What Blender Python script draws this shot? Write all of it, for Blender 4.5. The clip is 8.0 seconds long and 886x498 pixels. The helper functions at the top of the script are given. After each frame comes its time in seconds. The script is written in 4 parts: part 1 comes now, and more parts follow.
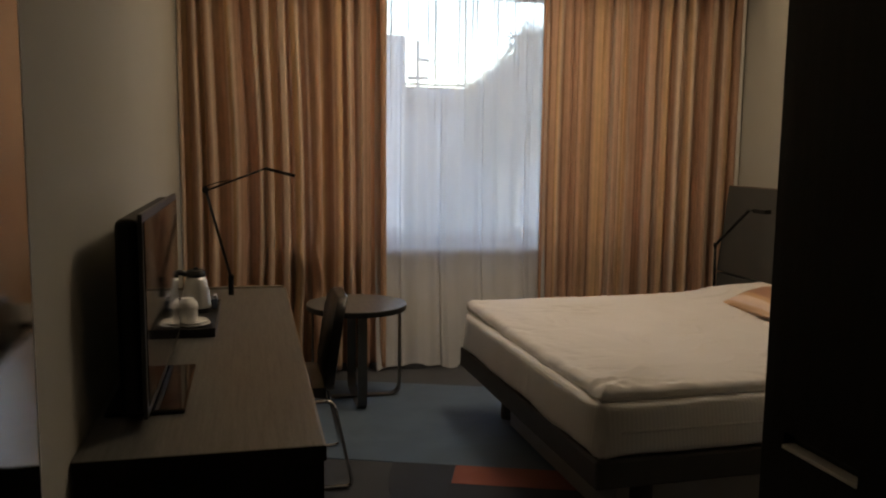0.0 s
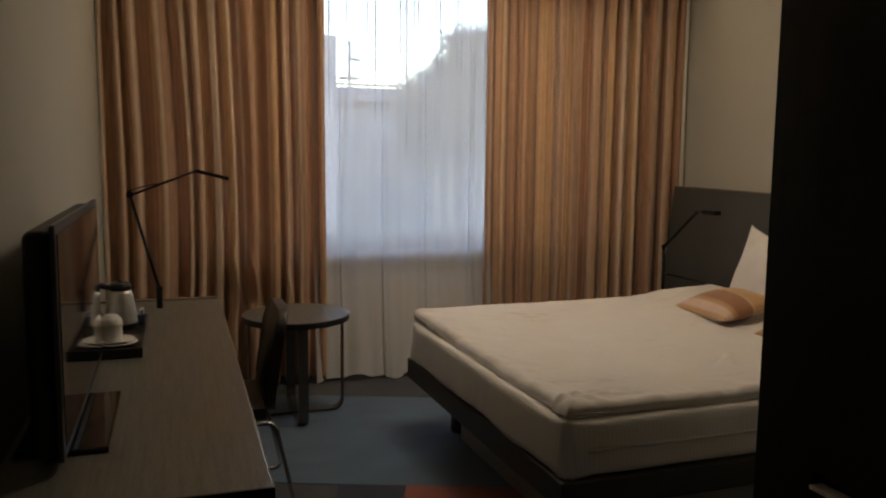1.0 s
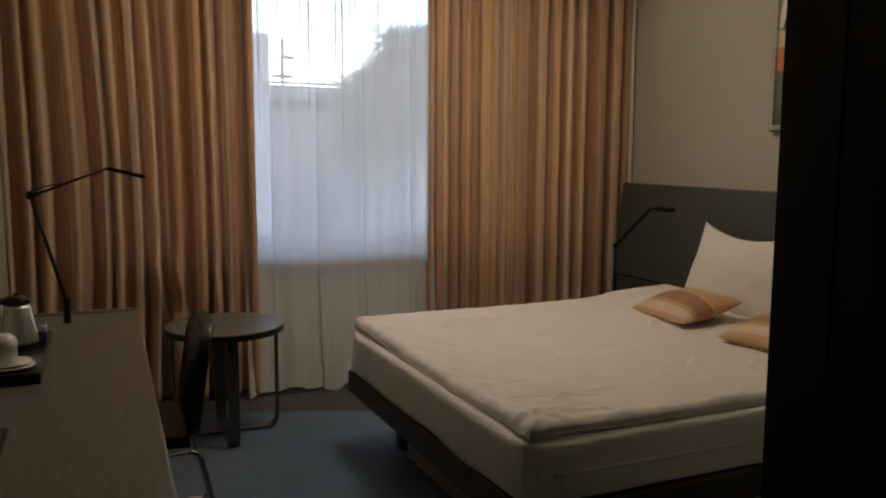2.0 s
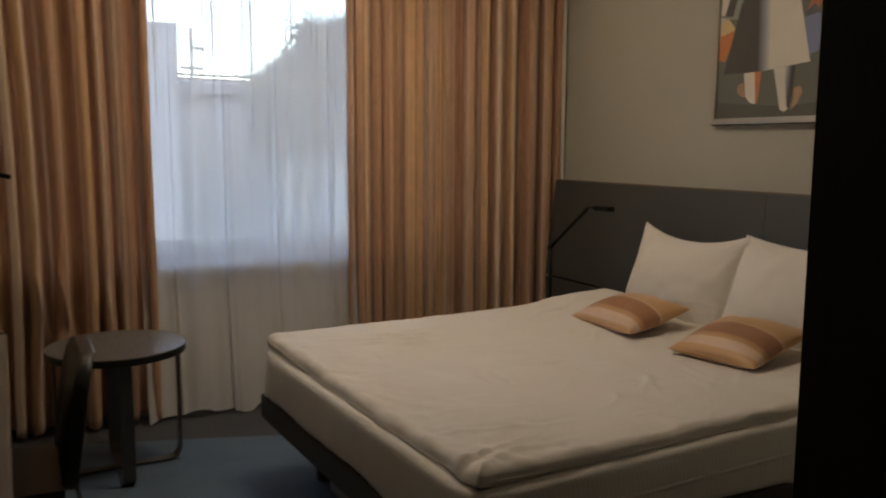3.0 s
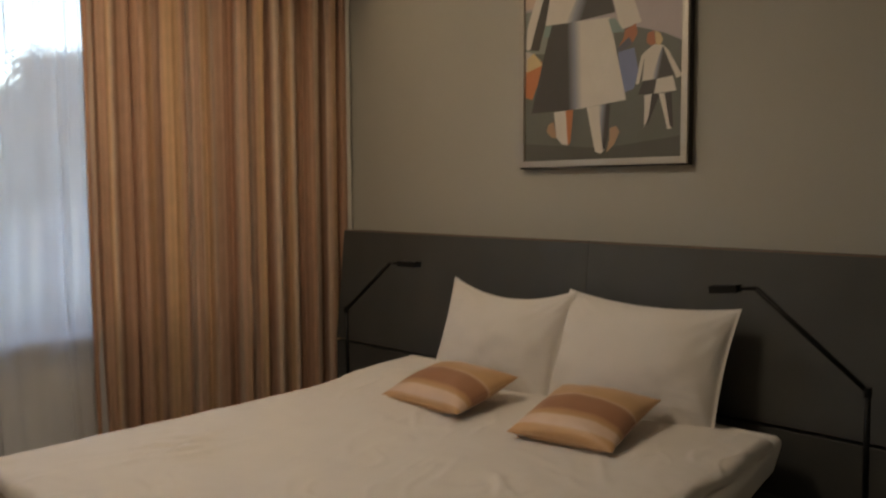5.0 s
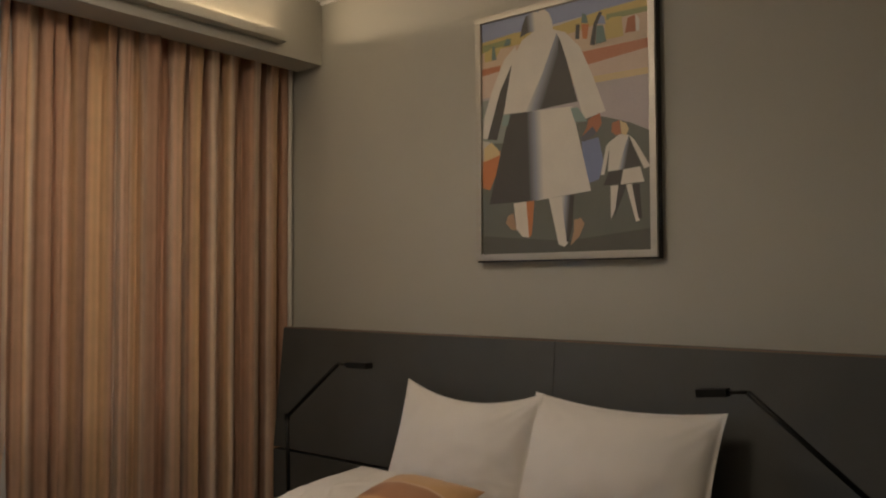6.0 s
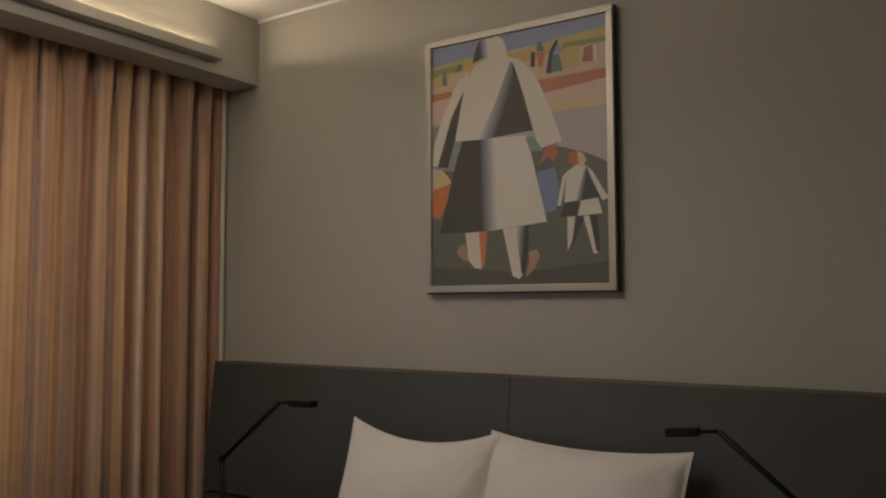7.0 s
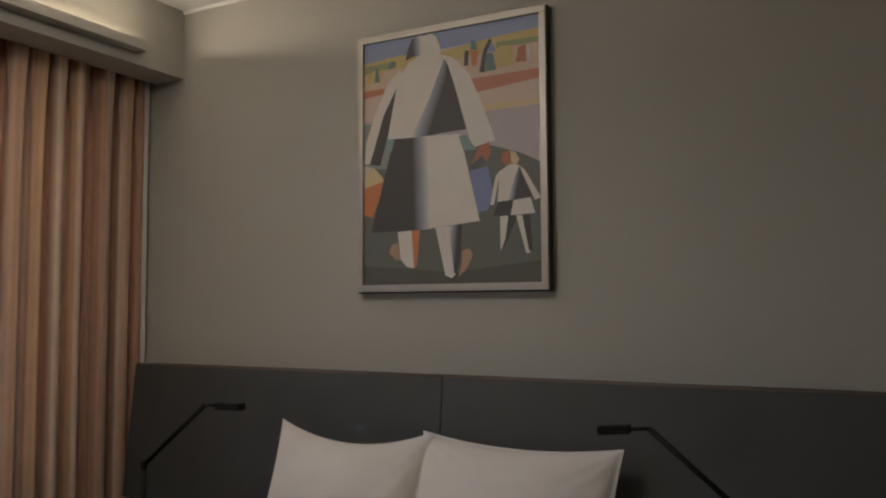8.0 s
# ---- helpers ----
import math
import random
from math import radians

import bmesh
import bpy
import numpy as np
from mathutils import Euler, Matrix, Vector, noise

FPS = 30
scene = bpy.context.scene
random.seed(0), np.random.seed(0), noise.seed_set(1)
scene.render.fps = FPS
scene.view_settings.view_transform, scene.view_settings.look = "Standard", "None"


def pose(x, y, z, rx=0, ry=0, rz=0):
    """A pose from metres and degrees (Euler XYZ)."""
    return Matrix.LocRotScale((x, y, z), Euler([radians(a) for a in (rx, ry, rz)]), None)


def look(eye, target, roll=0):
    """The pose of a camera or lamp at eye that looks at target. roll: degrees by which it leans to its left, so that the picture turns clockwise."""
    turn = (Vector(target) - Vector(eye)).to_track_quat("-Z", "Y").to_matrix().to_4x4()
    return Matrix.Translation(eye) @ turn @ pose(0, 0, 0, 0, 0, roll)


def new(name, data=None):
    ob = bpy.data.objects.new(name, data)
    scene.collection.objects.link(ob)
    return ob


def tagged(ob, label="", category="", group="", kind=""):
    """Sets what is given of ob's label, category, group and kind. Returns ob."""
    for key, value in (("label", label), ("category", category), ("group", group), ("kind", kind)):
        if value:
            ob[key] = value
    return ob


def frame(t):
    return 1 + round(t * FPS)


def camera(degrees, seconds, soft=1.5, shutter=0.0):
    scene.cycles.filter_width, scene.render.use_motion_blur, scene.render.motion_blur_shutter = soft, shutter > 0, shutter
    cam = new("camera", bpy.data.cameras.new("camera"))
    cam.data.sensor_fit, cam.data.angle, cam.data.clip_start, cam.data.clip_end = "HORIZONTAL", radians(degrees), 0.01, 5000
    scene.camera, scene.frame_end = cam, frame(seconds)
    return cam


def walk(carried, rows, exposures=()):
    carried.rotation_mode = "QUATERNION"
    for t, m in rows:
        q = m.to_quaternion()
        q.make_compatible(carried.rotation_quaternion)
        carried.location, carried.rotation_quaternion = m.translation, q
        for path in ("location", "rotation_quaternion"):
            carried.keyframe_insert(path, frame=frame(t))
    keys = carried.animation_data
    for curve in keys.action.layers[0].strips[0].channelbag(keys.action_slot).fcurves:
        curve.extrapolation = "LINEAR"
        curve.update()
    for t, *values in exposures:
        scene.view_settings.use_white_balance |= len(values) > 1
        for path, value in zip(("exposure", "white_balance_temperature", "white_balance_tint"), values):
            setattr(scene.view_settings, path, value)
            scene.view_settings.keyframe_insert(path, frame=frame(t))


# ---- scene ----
SKY, COVE, FILL = 0.15, 2.45, 2.0
EXPOSURES = [(0.0, 2.92, 7550, 11), (3.0, 2.83, 7280, 11), (5.0, 2.84, 7380, 11), (6.3, 2.83, 6800, 11), (7.4, 2.82, 6200, 11), (8.0, 2.83, 5880, 11)]
cam = camera(56.9, 8.0, soft=2.0, shutter=0.4)
PATH = [
    (0, (0.089, -0.246, 1.5), (0.546, 1.686, 1.259), 0.7),
    (0.5, (0.076, -0.112, 1.503), (0.602, 1.803, 1.264), 0.6),
    (1, (0.076, -0.007, 1.498), (0.692, 1.88, 1.261), 0.6),
    (1.5, (0.099, 0.129, 1.471), (0.798, 1.988, 1.24), 0.5),
    (3, (0.287, 0.691, 1.473), (1.226, 2.439, 1.226), 0.3),
    (3.5, (0.335, 0.876, 1.462), (1.443, 2.525, 1.229), 0.5),
    (4, (0.342, 1.042, 1.468), (1.599, 2.579, 1.229), 0.4),
    (4.5, (0.404, 1.187, 1.478), (1.728, 2.666, 1.239), 0.2),
    (5, (0.533, 1.345, 1.496), (1.948, 2.751, 1.351), -0.3),
    (5.2, (0.582, 1.404, 1.498), (2.036, 2.774, 1.407), -0.3),
    (6.3, (0.641, 1.702, 1.512), (2.215, 2.93, 1.628), -0.3),
    (6.5, (0.631, 1.754, 1.532), (2.236, 2.94, 1.655), -0.3),
    (7, (0.653, 1.832, 1.542), (2.318, 2.931, 1.68), -0.2),
    (7.5, (0.666, 1.872, 1.538), (2.389, 2.879, 1.678), -0.2),
    (8, (0.669, 1.868, 1.539), (2.426, 2.814, 1.677), -0.3),
]
walk(cam, [(t, look(eye, target, roll)) for t, eye, target, roll in PATH], EXPOSURES)

# ---- world, sun, cove light ----
world = bpy.data.worlds.new("world")
scene.world = world
world.use_nodes = True
sky = world.node_tree.nodes.new("ShaderNodeTexSky")
sky.sky_type, sky.sun_disc, sky.sun_elevation, sky.sun_rotation = "NISHITA", False, radians(42), radians(150)
sky.air_density, sky.dust_density = 1.0, 1.0
world.node_tree.links.new(sky.outputs["Color"], world.node_tree.nodes["Background"].inputs["Color"])
world.node_tree.nodes["Background"].inputs["Strength"].default_value = SKY
sun = new("sun", bpy.data.lights.new("sun", "SUN"))
sun.data.energy, sun.data.angle, sun.data.color = 0.6, radians(12), (1.0, 0.95, 0.88)
sun.matrix_world = look((10, -17, 18), (0, 0, 0))

cove = bpy.data.lights.new("cove_light", "AREA")
cove.shape, cove.size, cove.size_y, cove.energy, cove.color = "RECTANGLE", 3.58, 0.006, COVE, (1.0, 0.80, 0.56)
new("cove_light", cove).matrix_world = Matrix.Translation((1.50, 4.892, 2.7845)) @ pose(0, 0, 0, 246, 0, 0)


# ---- materials ----
def material(name, color, rough=0.6, metal=0.0, var=0.12, scale=6.0, fine=120.0, bump=0.05, stretch=(1, 1, 1), spec=0.5, sheen=0.0):
    """A principled surface with broad and fine variation of colour, roughness and relief."""
    m = bpy.data.materials.new(name)
    m.use_nodes = True
    n, l = m.node_tree.nodes, m.node_tree.links
    b = n["Principled BSDF"]
    b.inputs["Metallic"].default_value, b.inputs["Roughness"].default_value = metal, rough
    b.inputs["Specular IOR Level"].default_value = spec
    b.inputs["Sheen Weight"].default_value = sheen
    tc, mp = n.new("ShaderNodeTexCoord"), n.new("ShaderNodeMapping")
    mp.inputs["Scale"].default_value = stretch
    l.new(tc.outputs["Object"], mp.inputs["Vector"])
    big, small = n.new("ShaderNodeTexNoise"), n.new("ShaderNodeTexNoise")
    big.inputs["Scale"].default_value, small.inputs["Scale"].default_value = scale, fine
    big.inputs["Detail"].default_value, small.inputs["Detail"].default_value = 4, 3
    l.new(mp.outputs["Vector"], big.inputs["Vector"]), l.new(mp.outputs["Vector"], small.inputs["Vector"])
    both = n.new("ShaderNodeMath")
    both.operation = "ADD"
    l.new(big.outputs["Fac"], both.inputs[0]), l.new(small.outputs["Fac"], both.inputs[1])
    ramp = n.new("ShaderNodeMapRange")
    ramp.inputs["From Min"].default_value, ramp.inputs["From Max"].default_value = 0.6, 1.4
    ramp.inputs["To Min"].default_value, ramp.inputs["To Max"].default_value = 1 - var, 1 + var
    l.new(both.outputs[0], ramp.inputs["Value"])
    mul = n.new("ShaderNodeMix")
    mul.data_type, mul.blend_type = "RGBA", "MULTIPLY"
    mul.inputs["Factor"].default_value = 1
    mul.inputs["A"].default_value = (*color, 1)
    l.new(ramp.outputs["Result"], mul.inputs["B"])
    l.new(mul.outputs["Result"], b.inputs["Base Color"])
    bp = n.new("ShaderNodeBump")
    bp.inputs["Strength"].default_value, bp.inputs["Distance"].default_value = bump, 0.004
    l.new(both.outputs[0], bp.inputs["Height"])
    l.new(bp.outputs["Normal"], b.inputs["Normal"])
    return m


def creased(m, strength, stripes=False):
    """Adds soft pulled creases to a cloth, and woven satin stripes where it has them."""
    n, l = m.node_tree.nodes, m.node_tree.links
    tc, mp, warp, tex = n.new("ShaderNodeTexCoord"), n.new("ShaderNodeMapping"), n.new("ShaderNodeTexNoise"), n.new("ShaderNodeTexNoise")
    mp.inputs["Rotation"].default_value, mp.inputs["Scale"].default_value = (0, 0, 0.5), (0.8, 2.4, 1.0)
    l.new(tc.outputs["Object"], mp.inputs["Vector"])
    tex.inputs["Scale"].default_value, tex.inputs["Detail"].default_value, tex.inputs["Distortion"].default_value = 3.0, 1.0, 0.8
    l.new(mp.outputs["Vector"], tex.inputs["Vector"])
    ridge = n.new("ShaderNodeValToRGB")
    e = ridge.color_ramp.elements
    e[0].position, e[0].color, e[1].position, e[1].color = 0.36, (0, 0, 0, 1), 0.66, (0, 0, 0, 1)
    k = e.new(0.5)
    k.color = (1, 1, 1, 1)
    ridge.color_ramp.interpolation = "EASE"
    l.new(tex.outputs["Fac"], ridge.inputs["Fac"])
    warp.inputs["Scale"].default_value = 2.2
    l.new(tc.outputs["Object"], warp.inputs["Vector"])
    gate = n.new("ShaderNodeMapRange")
    gate.inputs["From Min"].default_value, gate.inputs["From Max"].default_value = 0.46, 0.66
    l.new(warp.outputs["Fac"], gate.inputs["Value"])
    mul = n.new("ShaderNodeMath")
    mul.operation = "MULTIPLY"
    l.new(ridge.outputs["Color"], mul.inputs[0]), l.new(gate.outputs["Result"], mul.inputs[1])
    old = [x for x in n if x.bl_idname == "ShaderNodeBump"][0]
    bp = n.new("ShaderNodeBump")
    bp.inputs["Strength"].default_value, bp.inputs["Distance"].default_value = strength, 0.012
    l.new(mul.outputs[0], bp.inputs["Height"])
    l.new(bp.outputs["Normal"], old.inputs["Normal"])
    if stripes:
        mix = [x for x in n if x.bl_idname == "ShaderNodeMix"][0]
        wave = n.new("ShaderNodeTexWave")
        wave.wave_type, wave.bands_direction = "BANDS", "DIAGONAL"
        wm = n.new("ShaderNodeMapping")
        wm.inputs["Scale"].default_value = (1, 1, 0)
        wave.inputs["Scale"].default_value = 38
        l.new(tc.outputs["Object"], wm.inputs["Vector"]), l.new(wm.outputs["Vector"], wave.inputs["Vector"])
        rng = n.new("ShaderNodeMapRange")
        rng.inputs["To Min"].default_value, rng.inputs["To Max"].default_value = 0.94, 1.03
        l.new(wave.outputs["Fac"], rng.inputs["Value"])
        tint = n.new("ShaderNodeMix")
        tint.data_type, tint.blend_type = "RGBA", "MULTIPLY"
        tint.inputs["Factor"].default_value = 1
        l.new(mix.outputs["Result"], tint.inputs["A"]), l.new(rng.outputs["Result"], tint.inputs["B"])
        l.new(tint.outputs["Result"], n["Principled BSDF"].inputs["Base Color"])
    return m


def plain(name, color, rough=0.5, metal=0.0):
    return material(name, color, rough, metal, var=0.06, scale=9, fine=200, bump=0.02)


def curtain_material():
    """Woven striped drapery: the stripes follow the cloth, by its own UV."""
    m = material("striped_drapery", (1, 1, 1), 0.75, var=0.1, scale=14, fine=500, bump=0.1, sheen=0.15)
    n, l = m.node_tree.nodes, m.node_tree.links
    mul = [x for x in n if x.bl_idname == "ShaderNodeMix"][0]
    uv, sep = n.new("ShaderNodeUVMap"), n.new("ShaderNodeSeparateXYZ")
    uv.uv_map = "cloth"
    l.new(uv.outputs["UV"], sep.inputs[0])
    fr = n.new("ShaderNodeMath")
    fr.operation = "FRACT"
    l.new(sep.outputs["X"], fr.inputs[0])
    r = n.new("ShaderNodeValToRGB")
    tones = [(0.0, TERRA), (0.07, TERRA), (0.09, BEIGE), (0.11, BEIGE), (0.13, PEACH), (0.19, OCHRE), (0.22, COCOA), (0.28, COCOA), (0.30, BEIGE), (0.325, PEACH),
             (0.36, GOLD), (0.42, GOLD), (0.45, TERRA), (0.52, COCOA), (0.545, BEIGE), (0.57, BEIGE), (0.60, PEACH), (0.68, TERRA), (0.70, BEIGE), (0.725, OCHRE), (0.78, GOLD),
             (0.80, BEIGE), (0.83, COCOA), (0.90, TERRA), (0.92, BEIGE), (0.94, PEACH), (1.0, TERRA)]
    # the warp threads run through all the bands, so that their tones stay close together
    warp = [sum(c[i] for _, c in tones) / len(tones) for i in range(3)]
    tones = [(p, tuple(0.62 * c[i] + 0.38 * warp[i] for i in range(3))) for p, c in tones]
    e = r.color_ramp.elements
    e[0].position, e[0].color = tones[0][0], (*tones[0][1], 1)
    e[1].position, e[1].color = 1.0, (*tones[-1][1], 1)
    for p, c in tones[1:-1]:
        x = e.new(p)
        x.color = (*c, 1)
    l.new(fr.outputs[0], r.inputs["Fac"])
    # fine pinstripes woven over the broad bands
    wave = n.new("ShaderNodeMath")
    wave.operation = "SINE"
    k = n.new("ShaderNodeMath")
    k.operation = "MULTIPLY"
    k.inputs[1].default_value = 210
    l.new(sep.outputs["X"], k.inputs[0]), l.new(k.outputs[0], wave.inputs[0])
    pin = n.new("ShaderNodeMapRange")
    pin.inputs["From Min"].default_value, pin.inputs["To Min"].default_value, pin.inputs["To Max"].default_value = -1, 0.93, 1.05
    l.new(wave.outputs[0], pin.inputs["Value"])
    mm = n.new("ShaderNodeMix")
    mm.data_type, mm.blend_type = "RGBA", "MULTIPLY"
    mm.inputs["Factor"].default_value = 1
    l.new(r.outputs["Color"], mm.inputs["A"]), l.new(pin.outputs["Result"], mm.inputs["B"])
    l.new(mm.outputs["Result"], mul.inputs["A"])
    tr, mix = n.new("ShaderNodeBsdfTranslucent"), n.new("ShaderNodeMixShader")
    l.new(mul.outputs["Result"], tr.inputs["Color"])
    mix.inputs["Fac"].default_value = 0.30
    out = n["Material Output"]
    l.new(n["Principled BSDF"].outputs[0], mix.inputs[1]), l.new(tr.outputs[0], mix.inputs[2]), l.new(mix.outputs[0], out.inputs["Surface"])
    return m


def sheer_material():
    """Thin voile: mostly open weave, the rest soft white threads that pass light on."""
    m = bpy.data.materials.new("white_voile")
    m.use_nodes = True
    n, l = m.node_tree.nodes, m.node_tree.links
    n.remove(n["Principled BSDF"])
    tra, tlu, dif = n.new("ShaderNodeBsdfTransparent"), n.new("ShaderNodeBsdfTranslucent"), n.new("ShaderNodeBsdfDiffuse")
    tlu.inputs["Color"].default_value, dif.inputs["Color"].default_value = (0.88, 0.91, 0.95, 1), (0.92, 0.92, 0.93, 1)
    uv, tex = n.new("ShaderNodeTexCoord"), n.new("ShaderNodeTexNoise")
    tex.inputs["Scale"].default_value = 3
    mp = n.new("ShaderNodeMapping")
    mp.inputs["Scale"].default_value = (2.2, 2.2, 0.2)
    l.new(uv.outputs["Object"], mp.inputs["Vector"]), l.new(mp.outputs["Vector"], tex.inputs["Vector"])
    rng = n.new("ShaderNodeMapRange")
    rng.inputs["From Min"].default_value, rng.inputs["From Max"].default_value = 0.3, 0.7
    rng.inputs["To Min"].default_value, rng.inputs["To Max"].default_value = 0.64, 0.69
    l.new(tex.outputs["Fac"], rng.inputs["Value"])
    a, b = n.new("ShaderNodeMixShader"), n.new("ShaderNodeMixShader")
    a.inputs["Fac"].default_value = 0.72
    l.new(tlu.outputs[0], a.inputs[1]), l.new(dif.outputs[0], a.inputs[2])
    l.new(rng.outputs["Result"], b.inputs["Fac"]), l.new(tra.outputs[0], b.inputs[1]), l.new(a.outputs[0], b.inputs[2])
    l.new(b.outputs[0], n["Material Output"].inputs["Surface"])
    return m


def banded(name, tones, rough=0.6, axis="Y", size=0.45, offset=0.0):
    """Striped satin for the scatter cushions, along one axis of the thing."""
    m = material(name, (1, 1, 1), rough, var=0.08, scale=20, fine=400, bump=0.08, sheen=0.2)
    n, l = m.node_tree.nodes, m.node_tree.links
    mul = [x for x in n if x.bl_idname == "ShaderNodeMix"][0]
    tc, sep = n.new("ShaderNodeTexCoord"), n.new("ShaderNodeSeparateXYZ")
    l.new(tc.outputs["Object"], sep.inputs[0])
    rng = n.new("ShaderNodeMapRange")
    rng.inputs["From Min"].default_value, rng.inputs["From Max"].default_value = -size / 2 + offset, size / 2 + offset
    l.new(sep.outputs[axis], rng.inputs["Value"])
    r = n.new("ShaderNodeValToRGB")
    e = r.color_ramp.elements
    e[0].position, e[0].color = tones[0][0], (*tones[0][1], 1)
    e[1].position, e[1].color = tones[-1][0], (*tones[-1][1], 1)
    for p, c in tones[1:-1]:
        x = e.new(p)
        x.color = (*c, 1)
    l.new(rng.outputs["Result"], r.inputs["Fac"]), l.new(r.outputs["Color"], mul.inputs["A"])
    return m


TERRA, GOLD, BEIGE, COCOA, PEACH, OCHRE = (0.62, 0.35, 0.225), (0.80, 0.54, 0.29), (0.88, 0.73, 0.58), (0.42, 0.225, 0.15), (0.75, 0.49, 0.34), (0.71, 0.455, 0.245)
WALL = material("wall_paint", (0.412, 0.396, 0.348), 0.85, var=0.03, scale=2.5, fine=260, bump=0.06)
WALL_PANEL = material("panel_paint", (0.40, 0.385, 0.34), 0.7, var=0.03, scale=3, fine=240, bump=0.04)
CEIL = material("ceiling_paint", (0.80, 0.79, 0.76), 0.9, var=0.02, scale=2, fine=200, bump=0.04)
CARPET = material("grey_carpet", (0.046, 0.050, 0.060), 0.95, var=0.3, scale=5, fine=380, bump=0.6, sheen=0.2)
CARPET_BLUE = material("blue_carpet", (0.080, 0.128, 0.190), 0.95, var=0.3, scale=5, fine=380, bump=0.6, sheen=0.2)
CARPET_NAVY = material("navy_carpet", (0.018, 0.025, 0.042), 0.95, var=0.3, scale=5, fine=380, bump=0.6, sheen=0.2)
CARPET_RED = material("red_carpet", (0.30, 0.08, 0.055), 0.95, var=0.3, scale=5, fine=380, bump=0.6, sheen=0.2)
VENEER = material("dark_veneer", (0.122, 0.119, 0.108), 0.30, var=0.5, scale=6, fine=36, bump=0.16, stretch=(14, 0.6, 14), spec=0.7)
VENEER_EDGE = material("veneer_edge", (0.24, 0.20, 0.16), 0.45, var=0.2, scale=5, fine=60, bump=0.1)
BLACKWOOD = material("black_brown_wood", (0.012, 0.010, 0.008), 0.6, var=0.35, scale=4, fine=50, bump=0.15, stretch=(10, 10, 0.5), spec=0.2)
SATIN = material("satin_steel", (0.62, 0.61, 0.59), 0.42, metal=0.85, var=0.1, scale=10, fine=200, bump=0.05, stretch=(12, 12, 1))
CHROME = material("chrome", (0.62, 0.62, 0.62), 0.12, metal=1.0, var=0.04, scale=10, fine=200, bump=0.0)
STRAP = material("darkened_steel", (0.13, 0.125, 0.115), 0.36, metal=0.7, var=0.12, scale=12, fine=200, bump=0.04)
DARK_METAL = material("dark_metal", (0.007, 0.007, 0.007), 0.5, metal=0.0, var=0.15, scale=20, fine=200, bump=0.03, spec=0.22)
BLACK_PLASTIC = material("black_plastic", (0.012, 0.012, 0.012), 0.35, var=0.15, scale=10, fine=200, bump=0.03)
BLACK_GLOSS = material("black_gloss", (0.008, 0.008, 0.009), 0.06, var=0.1, scale=6, fine=90, bump=0.0)
CERAMIC = material("white_ceramic", (0.78, 0.76, 0.72), 0.2, var=0.03, scale=10, fine=100, bump=0.01)
LINEN = creased(material("white_cotton", (0.67, 0.63, 0.59), 0.85, var=0.05, scale=5, fine=420, bump=0.12, sheen=0.15), 0.28)
SHEET = creased(material("white_striped_sheet", (0.81, 0.775, 0.735), 0.8, var=0.05, scale=5, fine=420, bump=0.12, sheen=0.15, stretch=(1, 1, 0.1)), 0.2, stripes=True)
BEDBASE = material("dark_bed_leatherette", (0.048, 0.043, 0.039), 0.5, var=0.2, scale=9, fine=300, bump=0.2)
HEADBOARD = material("charcoal_upholstery", (0.060, 0.061, 0.059), 0.55, var=0.16, scale=4, fine=420, bump=0.25)
CHAIR_SHELL = material("black_leather", (0.024, 0.023, 0.022), 0.36, var=0.2, scale=12, fine=300, bump=0.2)
FRAME_METAL = material("champagne_frame", (0.44, 0.41, 0.36), 0.5, metal=0.85, var=0.06, scale=5, fine=200, bump=0.03, stretch=(1, 1, 8))
FRAME_PAINT = material("grey_window_paint", (0.58, 0.63, 0.70), 0.45, var=0.05, scale=4, fine=100, bump=0.02)
WHITE_PAINT = material("white_window_paint", (0.78, 0.78, 0.76), 0.4, var=0.03, scale=4, fine=100, bump=0.02)
STONE = material("sill_stone", (0.60, 0.64, 0.70), 0.4, var=0.15, scale=8, fine=90, bump=0.05)
RADIATOR = material("radiator_enamel", (0.80, 0.75, 0.67), 0.4, var=0.04, scale=5, fine=100, bump=0.02)
DRAPE = curtain_material()
VOILE = sheer_material()
CUSHION = banded("striped_satin", [(0.0, (0.52, 0.30, 0.14)), (0.05, (0.52, 0.30, 0.14)), (0.075, (0.62, 0.44, 0.33)), (0.17, (0.64, 0.47, 0.36)), (0.20, (0.50, 0.29, 0.14)), (0.25, (0.46, 0.25, 0.12)), (0.28, (0.33, 0.15, 0.078)),
                                   (0.52, (0.36, 0.17, 0.085)), (0.545, (0.62, 0.44, 0.30)), (0.57, (0.55, 0.33, 0.16)), (1.0, (0.55, 0.32, 0.15))], 0.45, "X", 0.38)
# outdoor colours are paled towards blue-grey: the distance haze is mixed into them
FACADE = material("hazed_render", (0.170, 0.205, 0.27), 0.9, var=0.15, scale=0.6, fine=8, bump=0.1)
ROOFING = material("hazed_roofing", (0.16, 0.185, 0.23), 0.9, var=0.2, scale=0.7, fine=9, bump=0.2)
LEAFY = material("hazed_foliage", (0.14, 0.17, 0.20), 0.9, var=0.3, scale=1, fine=9, bump=0.3)
ASPHALT = material("asphalt", (0.05, 0.05, 0.05), 0.9, var=0.2, scale=0.5, fine=20, bump=0.2)


def mirror_material():
    m = plain("mirror_glass", (0.82, 0.84, 0.83), 0.0, 1.0)
    return m


def glass_material():
    m = bpy.data.materials.new("window_glass")
    m.use_nodes = True
    b = m.node_tree.nodes["Principled BSDF"]
    b.inputs["Transmission Weight"].default_value, b.inputs["Roughness"].default_value, b.inputs["IOR"].default_value = 1.0, 0.0, 1.05
    return m


